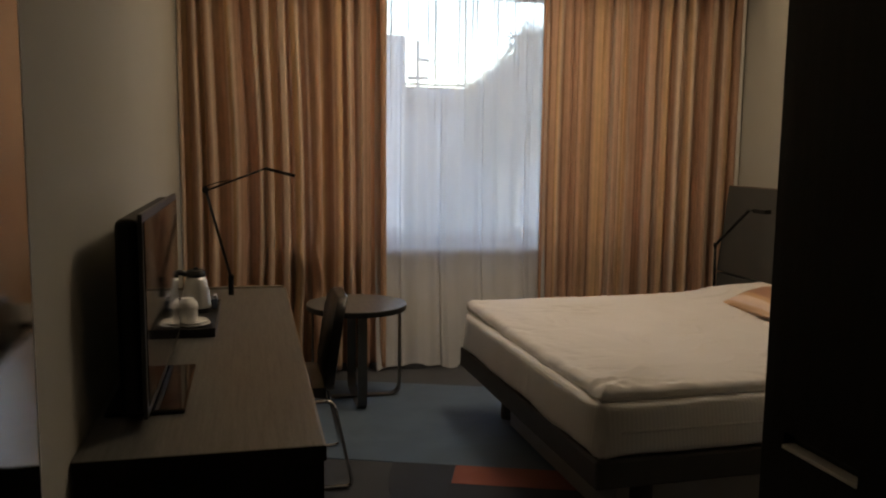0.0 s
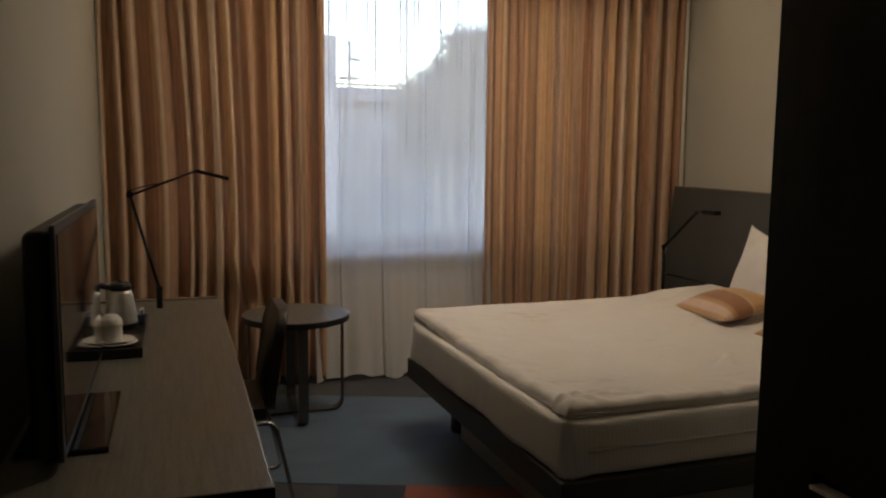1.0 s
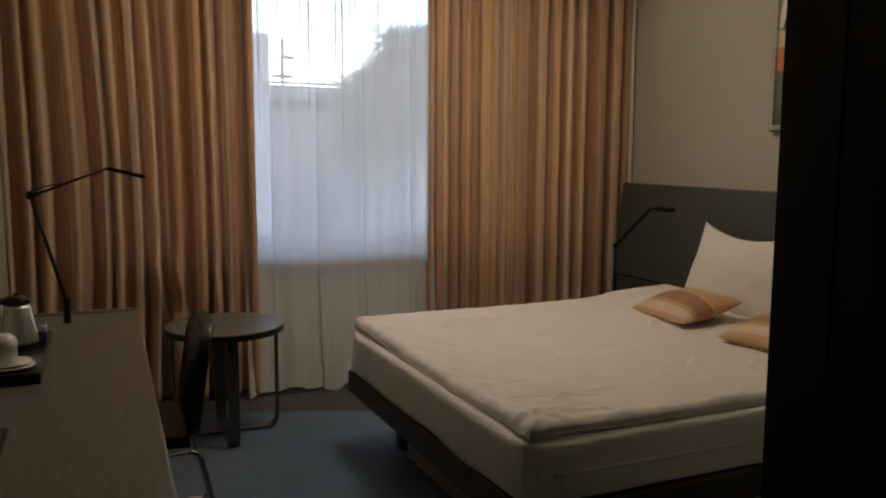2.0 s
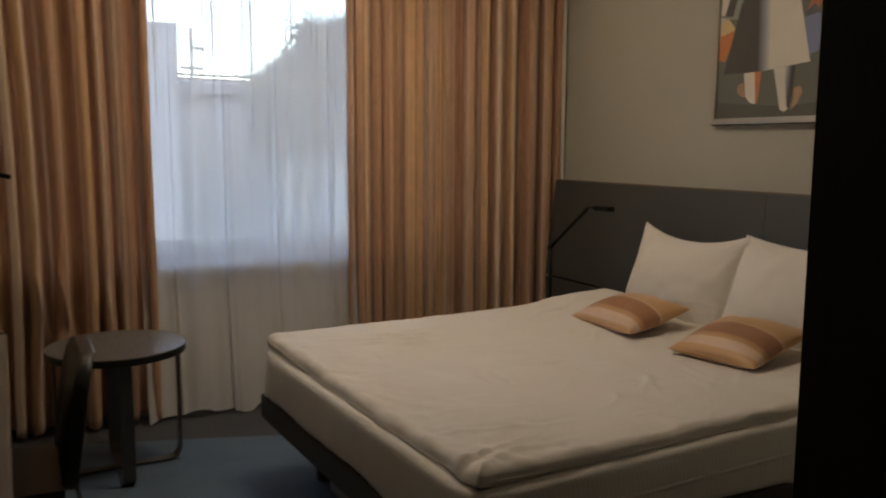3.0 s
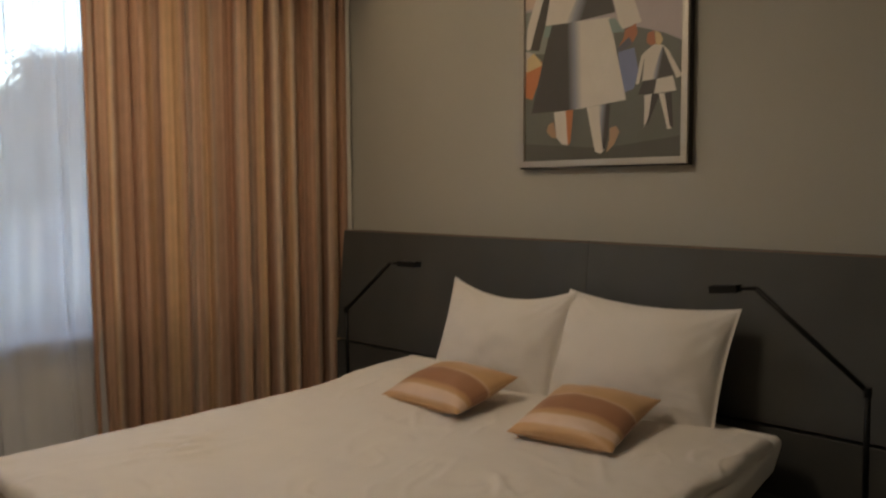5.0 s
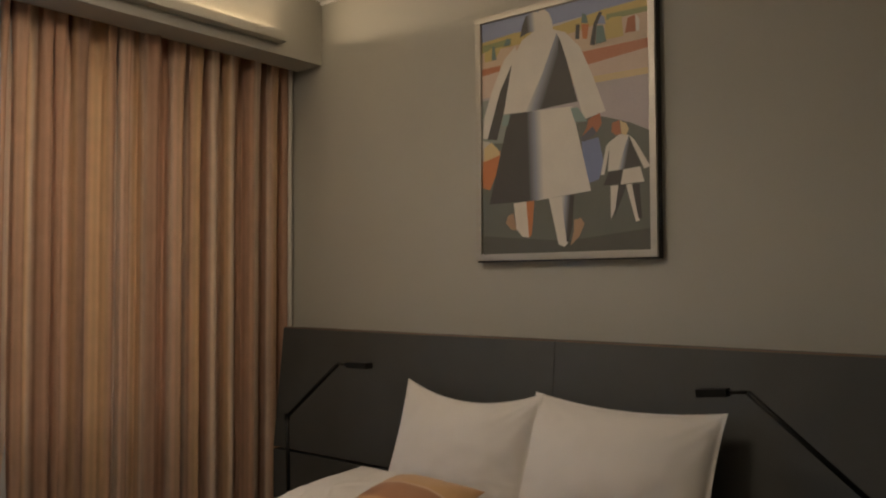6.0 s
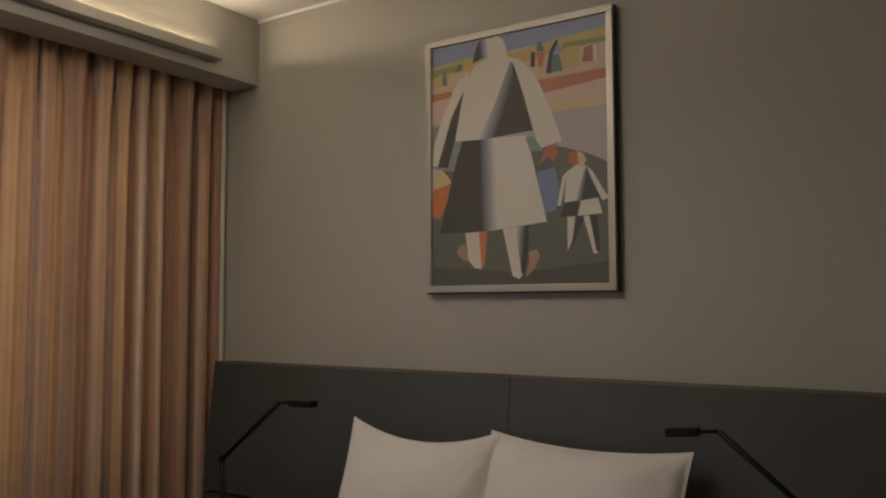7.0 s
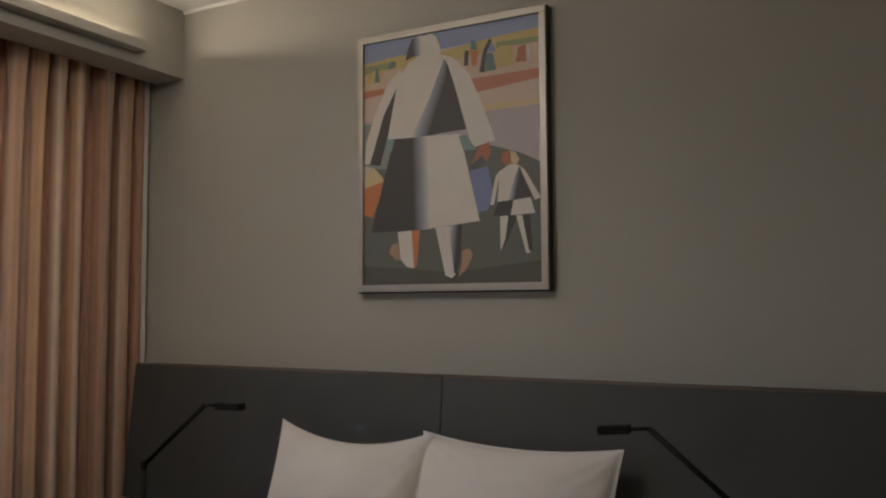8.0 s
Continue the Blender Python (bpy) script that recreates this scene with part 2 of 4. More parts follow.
def glow_material(name, color, strength):
    m = bpy.data.materials.new(name)
    m.use_nodes = True
    b = m.node_tree.nodes["Principled BSDF"]
    b.inputs["Emission Color"].default_value, b.inputs["Emission Strength"].default_value = (*color, 1), strength
    return m


# ---- builders ----
def mesh_of(bm, name, mat, smooth=False):
    me = bpy.data.meshes.new(name)
    bmesh.ops.recalc_face_normals(bm, faces=bm.faces)
    bm.to_mesh(me)
    bm.free()
    if mat:
        me.materials.append(mat)
    if smooth:
        for p in me.polygons:
            p.use_smooth = True
    return me


def thing(name, label, category, m=None, group="", kind="", bm=None, mat=None, smooth=False):
    ob = new(name, mesh_of(bm, name, mat, smooth) if bm else None)
    if m is not None:
        ob.matrix_basis = m
    return tagged(ob, label, category, group, kind)


def part(name, bm, mat, parent, label="", smooth=False):
    ob = new(name, mesh_of(bm, name, mat, smooth))
    ob.parent = parent
    return tagged(ob, label)


def box(x0, x1, y0, y1, z0, z1, bevel=0.0, seg=2, bm=None):
    bm = bm or bmesh.new()
    r = bmesh.ops.create_cube(bm, size=1, matrix=Matrix.Translation(((x0 + x1) / 2, (y0 + y1) / 2, (z0 + z1) / 2)) @ Matrix.Diagonal((x1 - x0, y1 - y0, z1 - z0, 1)))
    if bevel:
        edges = {e for v in r["verts"] for e in v.link_edges}
        bmesh.ops.bevel(bm, geom=list(edges), offset=bevel, segments=seg, affect="EDGES", profile=0.6)
    return bm


def tube(points, radius, sides=10, closed=False, bm=None, flat=None):
    """A bar swept along points; flat=(half width, half thickness, width axis) gives a flat strap."""
    bm = bm or bmesh.new()
    pts = [Vector(p) for p in points]
    rings = []
    side0 = None
    for i, p in enumerate(pts):
        a, b = pts[max(i - 1, 0)], pts[min(i + 1, len(pts) - 1)]
        d = (b - a).normalized()
        if flat:
            w = Vector(flat[2]).normalized()
            u = d.cross(w).normalized()
            ring = [bm.verts.new(p + w * sx * flat[0] + u * sy * flat[1]) for sx, sy in ((-1, -1), (1, -1), (1, 1), (-1, 1))]
        else:
            if side0 is None:
                side0 = d.orthogonal().normalized()
            side0 = (side0 - d * side0.dot(d)).normalized()
            up = d.cross(side0)
            ring = [bm.verts.new(p + (side0 * math.cos(2 * math.pi * k / sides) + up * math.sin(2 * math.pi * k / sides)) * radius) for k in range(sides)]
        rings.append(ring)
    n = len(rings[0])
    for r0, r1 in zip(rings, rings[1:]):
        for k in range(n):
            bm.faces.new((r0[k], r0[(k + 1) % n], r1[(k + 1) % n], r1[k]))
    bm.faces.new(rings[0]), bm.faces.new(rings[-1])
    return bm


def bend(points, radius, steps=5):
    """The points with the inner corners rounded."""
    pts = [Vector(p) for p in points]
    out = [pts[0]]
    for a, b, c in zip(pts, pts[1:], pts[2:]):
        d0, d1 = (a - b).normalized(), (c - b).normalized()
        s, e = b + d0 * radius, b + d1 * radius
        for k in range(steps + 1):
            t = k / steps
            out.append(s * (1 - t) ** 2 + b * 2 * t * (1 - t) + e * t * t)
    return out + [pts[-1]]


def lathe(profile, segments=32, bm=None, centre=(0, 0, 0)):
    """A turned form from (radius, height) pairs."""
    bm = bm or bmesh.new()
    c = Vector(centre)
    rings = [[bm.verts.new(c + Vector((r * math.cos(2 * math.pi * k / segments), r * math.sin(2 * math.pi * k / segments), z))) for k in range(segments)] for r, z in profile]
    for r0, r1 in zip(rings, rings[1:]):
        for k in range(segments):
            bm.faces.new((r0[k], r0[(k + 1) % segments], r1[(k + 1) % segments], r1[k]))
    bm.faces.new(rings[0]), bm.faces.new(rings[-1])
    return bm


def prism(outline, z0, z1, bm=None):
    bm = bm or bmesh.new()
    lo, hi = [bm.verts.new((x, y, z0)) for x, y in outline], [bm.verts.new((x, y, z1)) for x, y in outline]
    bm.faces.new(lo), bm.faces.new(hi)
    for i in range(len(lo)):
        j = (i + 1) % len(lo)
        bm.faces.new((lo[i], lo[j], hi[j], hi[i]))
    return bm


def smoothstep(a, b, x):
    t = min(1, max(0, (x - a) / (b - a)))
    return t * t * (3 - 2 * t)


# ---- the room ----
XL, XR, YB, YW, ZC = -0.34, 3.61, -1.9, 5.45, 3.025
YP = 1.49
floor = thing("floor", "dark grey fitted carpet with blue, navy and red patches", "floor", kind="structure", bm=box(XL - 0.2, XR + 0.2, YB - 0.2, YW + 0.2, -0.15, 0), mat=CARPET)
# patches of the carpet's pattern lie askew to the room
A, B = Vector((0.459, 3.60, 0)), Vector((1.0, -0.36, 0)).normalized()
C = Vector((-B.y, B.x, 0))


def on_carpet(p, q):
    v = A + B * p + C * q
    return v.x, v.y


patch = part("carpet_patch", prism([on_carpet(*c) for c in ((-0.75, 0), (2.9, 0), (2.9, 1.33), (-0.75, 1.33))], -0.002, 0.003), CARPET_BLUE, floor, "faded blue carpet patch")
arc = [on_carpet(0.30 + 0.20 * (1 - math.cos(t * math.pi / 16)), -0.55 * math.sin(t * math.pi / 16)) for t in range(9)]
part("carpet_patch", prism([on_carpet(0.6, 0)] + arc + [on_carpet(0.60, -0.55)], -0.002, 0.003), CARPET_NAVY, floor, "dark navy carpet patch")
part("carpet_patch", prism([on_carpet(*c) for c in ((0.603, 0), (1.35, 0), (1.35, -0.215), (0.603, -0.215))], -0.002, 0.003), CARPET_RED, floor, "brick red carpet patch")
part("carpet_patch", prism([on_carpet(*c) for c in ((0.603, -0.218), (1.9, -0.218), (1.9, -0.55), (0.603, -0.55))], -0.002, 0.003), CARPET_NAVY, floor, "dark navy carpet patch")
half = [on_carpet(0.78 + 0.2 * math.cos(t * math.pi / 12), 1.333 + 0.12 * math.sin(t * math.pi / 12)) for t in range(13)]
part("carpet_patch", prism(half, -0.002, 0.003), CARPET_NAVY, floor, "dark navy carpet patch")

thing("ceiling", "white painted ceiling", "ceiling", kind="structure", bm=box(XL - 0.2, XR + 0.2, YB - 0.2, YW + 0.2, ZC, ZC + 0.2), mat=CEIL)
thing("wall_east", "beige painted wall behind the bed", "wall", kind="structure", bm=box(XR, XR + 0.2, YB - 0.2, YW + 0.2, 0, ZC), mat=WALL)
thing("wall_west", "beige painted wall behind the desk", "wall", kind="structure", bm=box(XL - 0.2, XL, YB - 0.2, YW + 0.2, 0, ZC), mat=WALL)
thing("wall_south", "beige painted wall closing the entry", "wall", kind="structure", bm=box(XL, XR, YB - 0.2, YB, 0, ZC), mat=WALL)
# window wall with its opening
WX0, WX1, WZ0, WZ1 = 0.05, 3.05, 0.83, 2.635
bm = box(XL, WX0, YW, YW + 0.25, 0, ZC)
box(WX1, XR, YW, YW + 0.25, 0, ZC, bm=bm), box(WX0, WX1, YW, YW + 0.25, 0, WZ0, bm=bm), box(WX0, WX1, YW, YW + 0.25, WZ1, ZC, bm=bm)
thing("wall_north", "beige painted window wall with a wide window opening", "wall", kind="structure", bm=bm, mat=WALL)
# bathroom block behind the wardrobe
thing("wall_partition", "beige painted partition wall of the bathroom", "wall", kind="structure", bm=box(1.96, XR, YP - 0.12, YP, 0, ZC), mat=WALL)

window = thing("window_1", "grey framed window behind a sheer curtain", "window", kind="structure")
yf = YW + 0.08
fr = part("window_frame", box(WX0, WX1, yf, yf + 0.07, WZ0, WZ0 + 0.11, 0.006), FRAME_PAINT, window)
part("window_frame", box(WX0, WX1, yf, yf + 0.07, WZ1 - 0.06, WZ1, 0.006), FRAME_PAINT, window)
for x in (WX0, 0.66, 2.28, WX1 - 0.06):
    part("window_frame", box(x, x + 0.06, yf, yf + 0.07, WZ0 + 0.11, WZ1 - 0.06, 0.006), FRAME_PAINT, window)
pane = part("pane", box(WX0 + 0.06, WX1 - 0.06, yf + 0.03, yf + 0.036, WZ0 + 0.11, WZ1 - 0.06), glass_material(), window)
pane.visible_shadow = False
thing("window_sill", "grey stone window sill above the radiator", "window sill", kind="structure", bm=box(WX0 - 0.1, WX1 + 0.1, 5.268, YW + 0.08, 0.794, 0.826, 0.004), mat=STONE)

# bulkhead over the curtains, with the lip that hides the light strip
SY, SZ = 4.925, 2.68
thing("bulkhead", "beige painted bulkhead with a light cove above the curtains", "bulkhead", kind="structure", bm=box(XL, XR, SY, 5.125, SZ, ZC), mat=WALL)
lip = box(XL, 3.32, 4.862, SY, 2.735, 2.758, 0.003)
box(XL, 3.32, 4.862, 4.874, 2.756, 2.782, 0.002, bm=lip)
thing("trim_cove", "beige painted ledge along the bulkhead hiding lights", "trim", kind="structure", bm=lip, mat=WALL)
thing("led_strip", "warm glowing light strip on the cove ledge", "light strip", bm=box(-0.28, 3.29, 4.876, 4.890, 2.758, 2.764), mat=glow_material("led_strip", (1.0, 0.80, 0.56), 0.2))
thing("trim_cornice", "white painted strip between wall and ceiling", "trim", kind="structure", bm=box(XR - 0.012, XR, YP, SY, ZC - 0.016, ZC), mat=CEIL)


# made-up lamp over the bed, out of view, added to fill the room with light
fill_lamp = thing("fill_light", "unseen round ceiling lamp added to brighten the room", "ceiling light", Matrix.Translation((1.75, 3.72, ZC)))
part("base", lathe([(0.355, -0.001), (0.355, -0.022), (0.345, -0.024)], 48), WHITE_PAINT, fill_lamp)
part("diffuser", lathe([(0.34, -0.0245), (0.335, -0.055), (0.28, -0.080), (0.14, -0.092), (0.01, -0.095)], 48), glow_material("fill_glow", (1.0, 0.87, 0.72), FILL), fill_lamp, "glowing face of the added lamp", smooth=True)

# ---- curtains ----
def fold_line(x0, x1, folds, amp, seed, steps):
    """x, y along a cloth of uneven folds, the cloth's own length, and the fold phase."""
    rnd = random.Random(seed)
    n = int(round(folds))
    wide = [rnd.choice((0.55, 0.8, 1.0, 1.25, 1.6)) * rnd.uniform(0.85, 1.15) for _ in range(n)]
    deep = [amp * (0.55 + 0.45 * w) * rnd.uniform(0.75, 1.2) for w in wide]
    total, ends = sum(wide), [0.0]
    for w in wide:
        ends.append(ends[-1] + w / total)
    skew = [rnd.uniform(-0.5, 0.5) for _ in range(n)]
    out, s, last = [], 0, None
    for i in range(steps + 1):
        t = i / steps
        k = min(n - 1, max(m for m in range(n) if ends[m] <= t + 1e-9))
        q = (t - ends[k]) / (ends[k + 1] - ends[k])
        ph = 2 * math.pi * (k + q)
        near = deep[k] * (1 - smoothstep(0.5, 1.0, q)) + deep[min(k + 1, n - 1)] * smoothstep(0.5, 1.0, q)
        # rounded crests, with a lean that lets one fold lap over the next
        y = -near * (math.cos(ph) + 0.18 * math.cos(2 * ph)) + 0.16 * near * math.sin(3 * ph + seed + k)
        x = x0 + (x1 - x0) * t + near * (0.30 * math.sin(2 * ph) + skew[k] * math.sin(math.pi * q) ** 2)
        if last:
            s += math.hypot(x - last[0], y - last[1])
        last = (x, y)
        out.append((x, y, s, ph))
    return out


def cloth(x0, x1, y, z0, z1, folds, amp, seed, rows=64, per=18, offset=0.0, repeat=1.0, hem=0.012, billow=0.0, gather=0.0, snags=(), pull=0.0, pleats=()):
    line = fold_line(x0, x1, folds, amp, seed, int(folds * per))
    bm = bmesh.new()
    uvl = bm.loops.layers.uv.new("cloth")
    xm = (x0 + x1) / 2
    grid, us = [], []
    for j in range(rows + 1):
        v = j / rows
        z = z0 + (z1 - z0) * v
        k = 1.0 - 0.35 * smoothstep(0.9, 1.0, v) + 0.2 * (1 - v)
        pinch = smoothstep(0.80, 0.93, v)
        row = []
        for x, dy, s, ph in line:
            sway = 0.010 * noise.noise((x * 2.2, seed, z * 0.7)) * (1 - v)
            lift = hem * (math.sin(ph * 0.5 + seed) + 0.6 * math.sin(ph * 1.3)) if j == 0 else 0
            xx = x + sway + gather * smoothstep(0.66, 0.97, v) * math.sin(2 * ph + 0.8 * math.sin(ph * 0.37))
            slack = smoothstep(2.75, 1.25, z) * (0.35 + 0.65 * smoothstep(0.1, 1.0, z)) if pull else 0
            away = min(1, max(0, (x1 - x) / (x1 - x0)))
            xx += pull * slack * away ** 0.8 * min(1, 5 * (1 - away)) * (1 + 0.25 * math.sin(ph * 0.31))
            dy += 0.018 * pinch * math.sin(5 * ph + seed) - 0.014 * pinch * math.cos(3 * ph)
            for px, lap, reach in pleats:
                d = (x - px) / 0.012
                if abs(d) < 3:
                    fade = lap * smoothstep(reach, reach + 0.5, z) * d * math.exp(-d * d)
                    xx -= fade
                    dy -= 0.8 * fade
            for sx, sz, wide, deep in snags:
                dy -= deep * math.exp(-((x - sx - 0.22 * (sz - z)) / (wide * (0.3 + 2.6 * max(0, sz - z)))) ** 2) * (1 - smoothstep(sz - 0.03, sz, z)) * smoothstep(0.05, sz - 0.3, z)
            row.append(bm.verts.new((xx, y + dy * (k + billow * 5 * (1 - v) ** 2) + 0.6 * sway - billow * max(0, 1 - v / 0.31) ** 1.2, z + lift)))
        grid.append(row)
    for j in range(rows):
        for i in range(len(line) - 1):
            f = bm.faces.new((grid[j][i], grid[j][i + 1], grid[j + 1][i + 1], grid[j + 1][i]))
            f.smooth = True
            for lp, (ii, jj) in zip(f.loops, ((i, j), (i + 1, j), (i + 1, j + 1), (i, j + 1))):
                lp[uvl].uv = (line[ii][2] / repeat + offset, jj / rows)
    return bm


def cloth_thing(name, label, bm, mat, thick):
    me = bpy.data.meshes.new(name)
    bm.to_mesh(me)
    bm.free()
    me.materials.append(mat)
    ob = tagged(new(name, me), label, "curtain")
    if thick:
        so = ob.modifiers.new("thickness", "SOLIDIFY")
        so.thickness = thick
    return ob


drape_a = cloth_thing("drape", "floor-length drape striped in brown, gold and peach", cloth(-0.333, 0.965, 5.170, 0.03, 2.93, 12, 0.040, 3, per=24, offset=0.1, gather=0.008, snags=((0.35, 0.89, 0.035, 0.06), (0.46, 0.90, 0.016, 0.045), (0.70, 0.76, 0.05, 0.04)), pull=0.055), DRAPE, 0.002)
drape_b = cloth_thing("drape", "floor-length drape striped in brown, gold and peach beside the bed", cloth(2.05, 3.558, 5.172, 0.03, 2.93, 14, 0.036, 8, per=26, offset=0.45, gather=0.008), DRAPE, 0.002)
def voile():
    rnd = random.Random(31)
    pleats = [(0.93 + 1.17 * (i + rnd.uniform(-0.35, 0.35)) / 24, 0.019 if i % 6 == 3 else rnd.uniform(0.027, 0.044), -0.6 if i % 6 == 3 else rnd.uniform(1.45, 2.15)) for i in range(25)]
    return cloth(0.90, 2.12, 5.225, 0.025, 2.93, 5, 0.012, 5, per=96, hem=0.016, billow=0.10, gather=0.006, pleats=pleats)


sheer = cloth_thing("sheer_curtain", "white voile sheer curtain hanging before the window", voile(), VOILE, 0)
# the doubled hem, turned up at the foot
turn_up = voile()
bmesh.ops.delete(turn_up, geom=[f for f in turn_up.faces if f.calc_center_median().z > 0.145], context="FACES")
for v in turn_up.verts:
    v.co.y -= 0.004
part("hem", turn_up, VOILE, sheer, "doubled hem", smooth=True)
for ob, x0, x1, n in ((drape_a, -0.32, 0.96, 11), (drape_b, 2.05, 3.57, 13)):
    part("heading_tape", box(x0, x1, 5.218, 5.221, 2.875, 2.935), WHITE_PAINT, ob, "white heading tape")
    for i in range(n):
        x = x0 + (x1 - x0) * (i + 0.5) / n
        part("hook", tube(bend([(x, 5.222, 2.90), (x, 5.228, 2.93), (x, 5.17, 2.94), (x, 5.168, 2.955)], 0.006, 3), 0.0018, 6), WHITE_PAINT, ob)
lining = bmesh.new()
edge = [[lining.verts.new((x + 0.004 * math.sin(z * 2.1), y, z)) for x, y in ((3.562, 5.165), (3.578, 5.138), (3.594, 5.142), (3.606, 5.175))] for z in [0.04 + 0.145 * k for k in range(21)]]
for low, high in zip(edge, edge[1:]):
    for k in range(3):
        lining.faces.new((low[k], low[k + 1], high[k + 1], high[k]))
part("lining", lining, material("cream_lining", (0.66, 0.62, 0.55), 0.8, var=0.05, scale=8, fine=300, bump=0.05), drape_b, "cream lining turned out at the edge", smooth=True)
rail = thing("curtain_rail", "white double curtain rail under the ceiling", "curtain rail")
part("track", box(XL + 0.01, XR - 0.01, 5.155, 5.18, 2.955, 2.985, 0.003), WHITE_PAINT, rail)
part("track", box(XL + 0.01, XR - 0.01, 5.215, 5.24, 2.955, 2.985, 0.003), WHITE_PAINT, rail)
for x in (0.1, 1.1, 2.1, 3.1):
    part("bracket", box(x, x + 0.03, 5.155, 5.24, 2.985, ZC, 0.002), WHITE_PAINT, rail)

radiator = thing("radiator", "white flat panel radiator below the window sill", "radiator")
part("panel", box(0.78, 2.26, 5.335, 5.36, 0.12, 0.66, 0.008), RADIATOR, radiator)
part("panel", box(0.78, 2.26, 5.40, 5.425, 0.12, 0.66, 0.008), RADIATOR, radiator)
part("grille", box(0.78, 2.26, 5.36, 5.40, 0.64, 0.655, 0.002), RADIATOR, radiator)
for x in (0.95, 2.05):
    part("bracket", box(x, x + 0.03, 5.425, YW, 0.2, 0.6, 0.002), RADIATOR, radiator)
    part("foot", box(x, x + 0.03, 5.34, 5.42, 0.0, 0.12, 0.002), RADIATOR, radiator)

# ---- bed ----
BED = pose(1.285, 2.375, 0, 0, 0, 1.5)
BL, BW = 2.11, 1.76


def raised(x):
    return 0.04 * smoothstep(1.55, 2.05, x)


def slab(x0, x1, y0, y1, zb, zt, nx, ny, edge, wrinkle, seed, lift):
    """A soft padded slab with rounded edges and creases."""
    bm = bmesh.new()

    def rounded(a, n):
        e = []
        for i in range(n + 1):
            t = i / n
            e.append(0.5 - 0.5 * math.cos(math.pi * t) if i in (0, n) else 0.5 * (t + 0.5 - 0.5 * math.cos(math.pi * t)))
        return e
    us, vs = rounded(0, nx), rounded(0, ny)

    def shape(u, v):
        x, y = x0 + (x1 - x0) * u, y0 + (y1 - y0) * v
        d = min(x - x0, x1 - x, y - y0, y1 - y)
        q = min(1, d / edge)
        return x, y, math.sqrt(max(0, 1 - (1 - q) ** 2))
    top, bot = [], []
    for u in us:
        rt, rb = [], []
        for v in vs:
            x, y, h = shape(u, v)
            zm, th = (zb + zt) / 2, (zt - zb) / 2
            w = 0
            if wrinkle:
                p = Vector((x * 2.1 + seed, y * 2.6, seed))
                w = 0.9 * noise.noise(p) + 0.5 * noise.noise(p * 2.3) + 0.5 * (1 - abs(noise.noise(Vector((x * 5 + y * 2.2, y * 1.7 - x * 0.8, seed)))) * 4) * 0.35
                w = w * wrinkle + wrinkle * 0.5 * noise.noise(p * 7) * (1 - h * 0.6)
                # pulled creases, running askew
                c = noise.noise(Vector((x * 1.4 - y * 9.0 + 2.0 * noise.noise(p * 1.5), x * 2.4 + y * 0.8, seed + 5)))
                w += wrinkle * 0.9 * max(0, 1 - abs(c) * 7) * smoothstep(-0.1, 0.35, noise.noise(p * 0.9 + Vector((4, 2, 1))))
                # the filling gathers unevenly towards the foot and the near side
                rim = 1 - smoothstep(0.03, 0.24, min(x - x0, y - y0))
                w += rim * (0.007 * noise.noise(Vector((x * 9, y * 9, seed + 1))) + 0.004 * noise.noise(Vector((x * 22, y * 22, seed + 2))))
                e = 0.014 * (1 - h)
                x += e * noise.noise(Vector((x * 6, y * 6, seed + 3)))
                y += e * noise.noise(Vector((x * 6, y * 6, seed + 9)))
            lf = lift(x, y)
            rt.append(bm.verts.new((x, y, zm + th * h + w + lf)))
            rb.append(bm.verts.new((x, y, zm - th * h + lf)))
        top.append(rt), bot.append(rb)
    for i in range(nx):
        for j in range(ny):
            bm.faces.new((top[i][j], top[i + 1][j], top[i + 1][j + 1], top[i][j + 1]))
            bm.faces.new((bot[i][j], bot[i][j + 1], bot[i + 1][j + 1], bot[i + 1][j]))
    bmesh.ops.remove_doubles(bm, verts=bm.verts, dist=0.0004)
    return bm


bed = thing("bed_base", "black upholstered bed base on recessed feet", "bed", BED)
part("side_frame", box(-0.005, BL + 0.02, -0.01, BW + 0.01, 0.285, 0.395, 0.014, 3), BEDBASE, bed)
part("plinth", box(0.215, BL - 0.2, 0.25, 1.52, 0.0, 0.284, 0.004), material("grey_laminate", (0.46, 0.44, 0.44), 0.2, var=0.08, scale=6, fine=120, bump=0.02, spec=0.7), bed, "glossy grey recessed plinth")
for x, y in ((0.25, 0.12), (0.25, BW - 0.125), (BL - 0.2, 0.30), (BL - 0.2, BW - 0.22)):
    part("foot", lathe([(0.045, 0), (0.047, 0.02), (0.042, 0.29)], 20, centre=(x, y, 0)), BEDBASE, bed, smooth=True)
mattress = thing("mattress", "thick mattress in a white striped fitted sheet", "mattress", BED)


R0 = 0.085


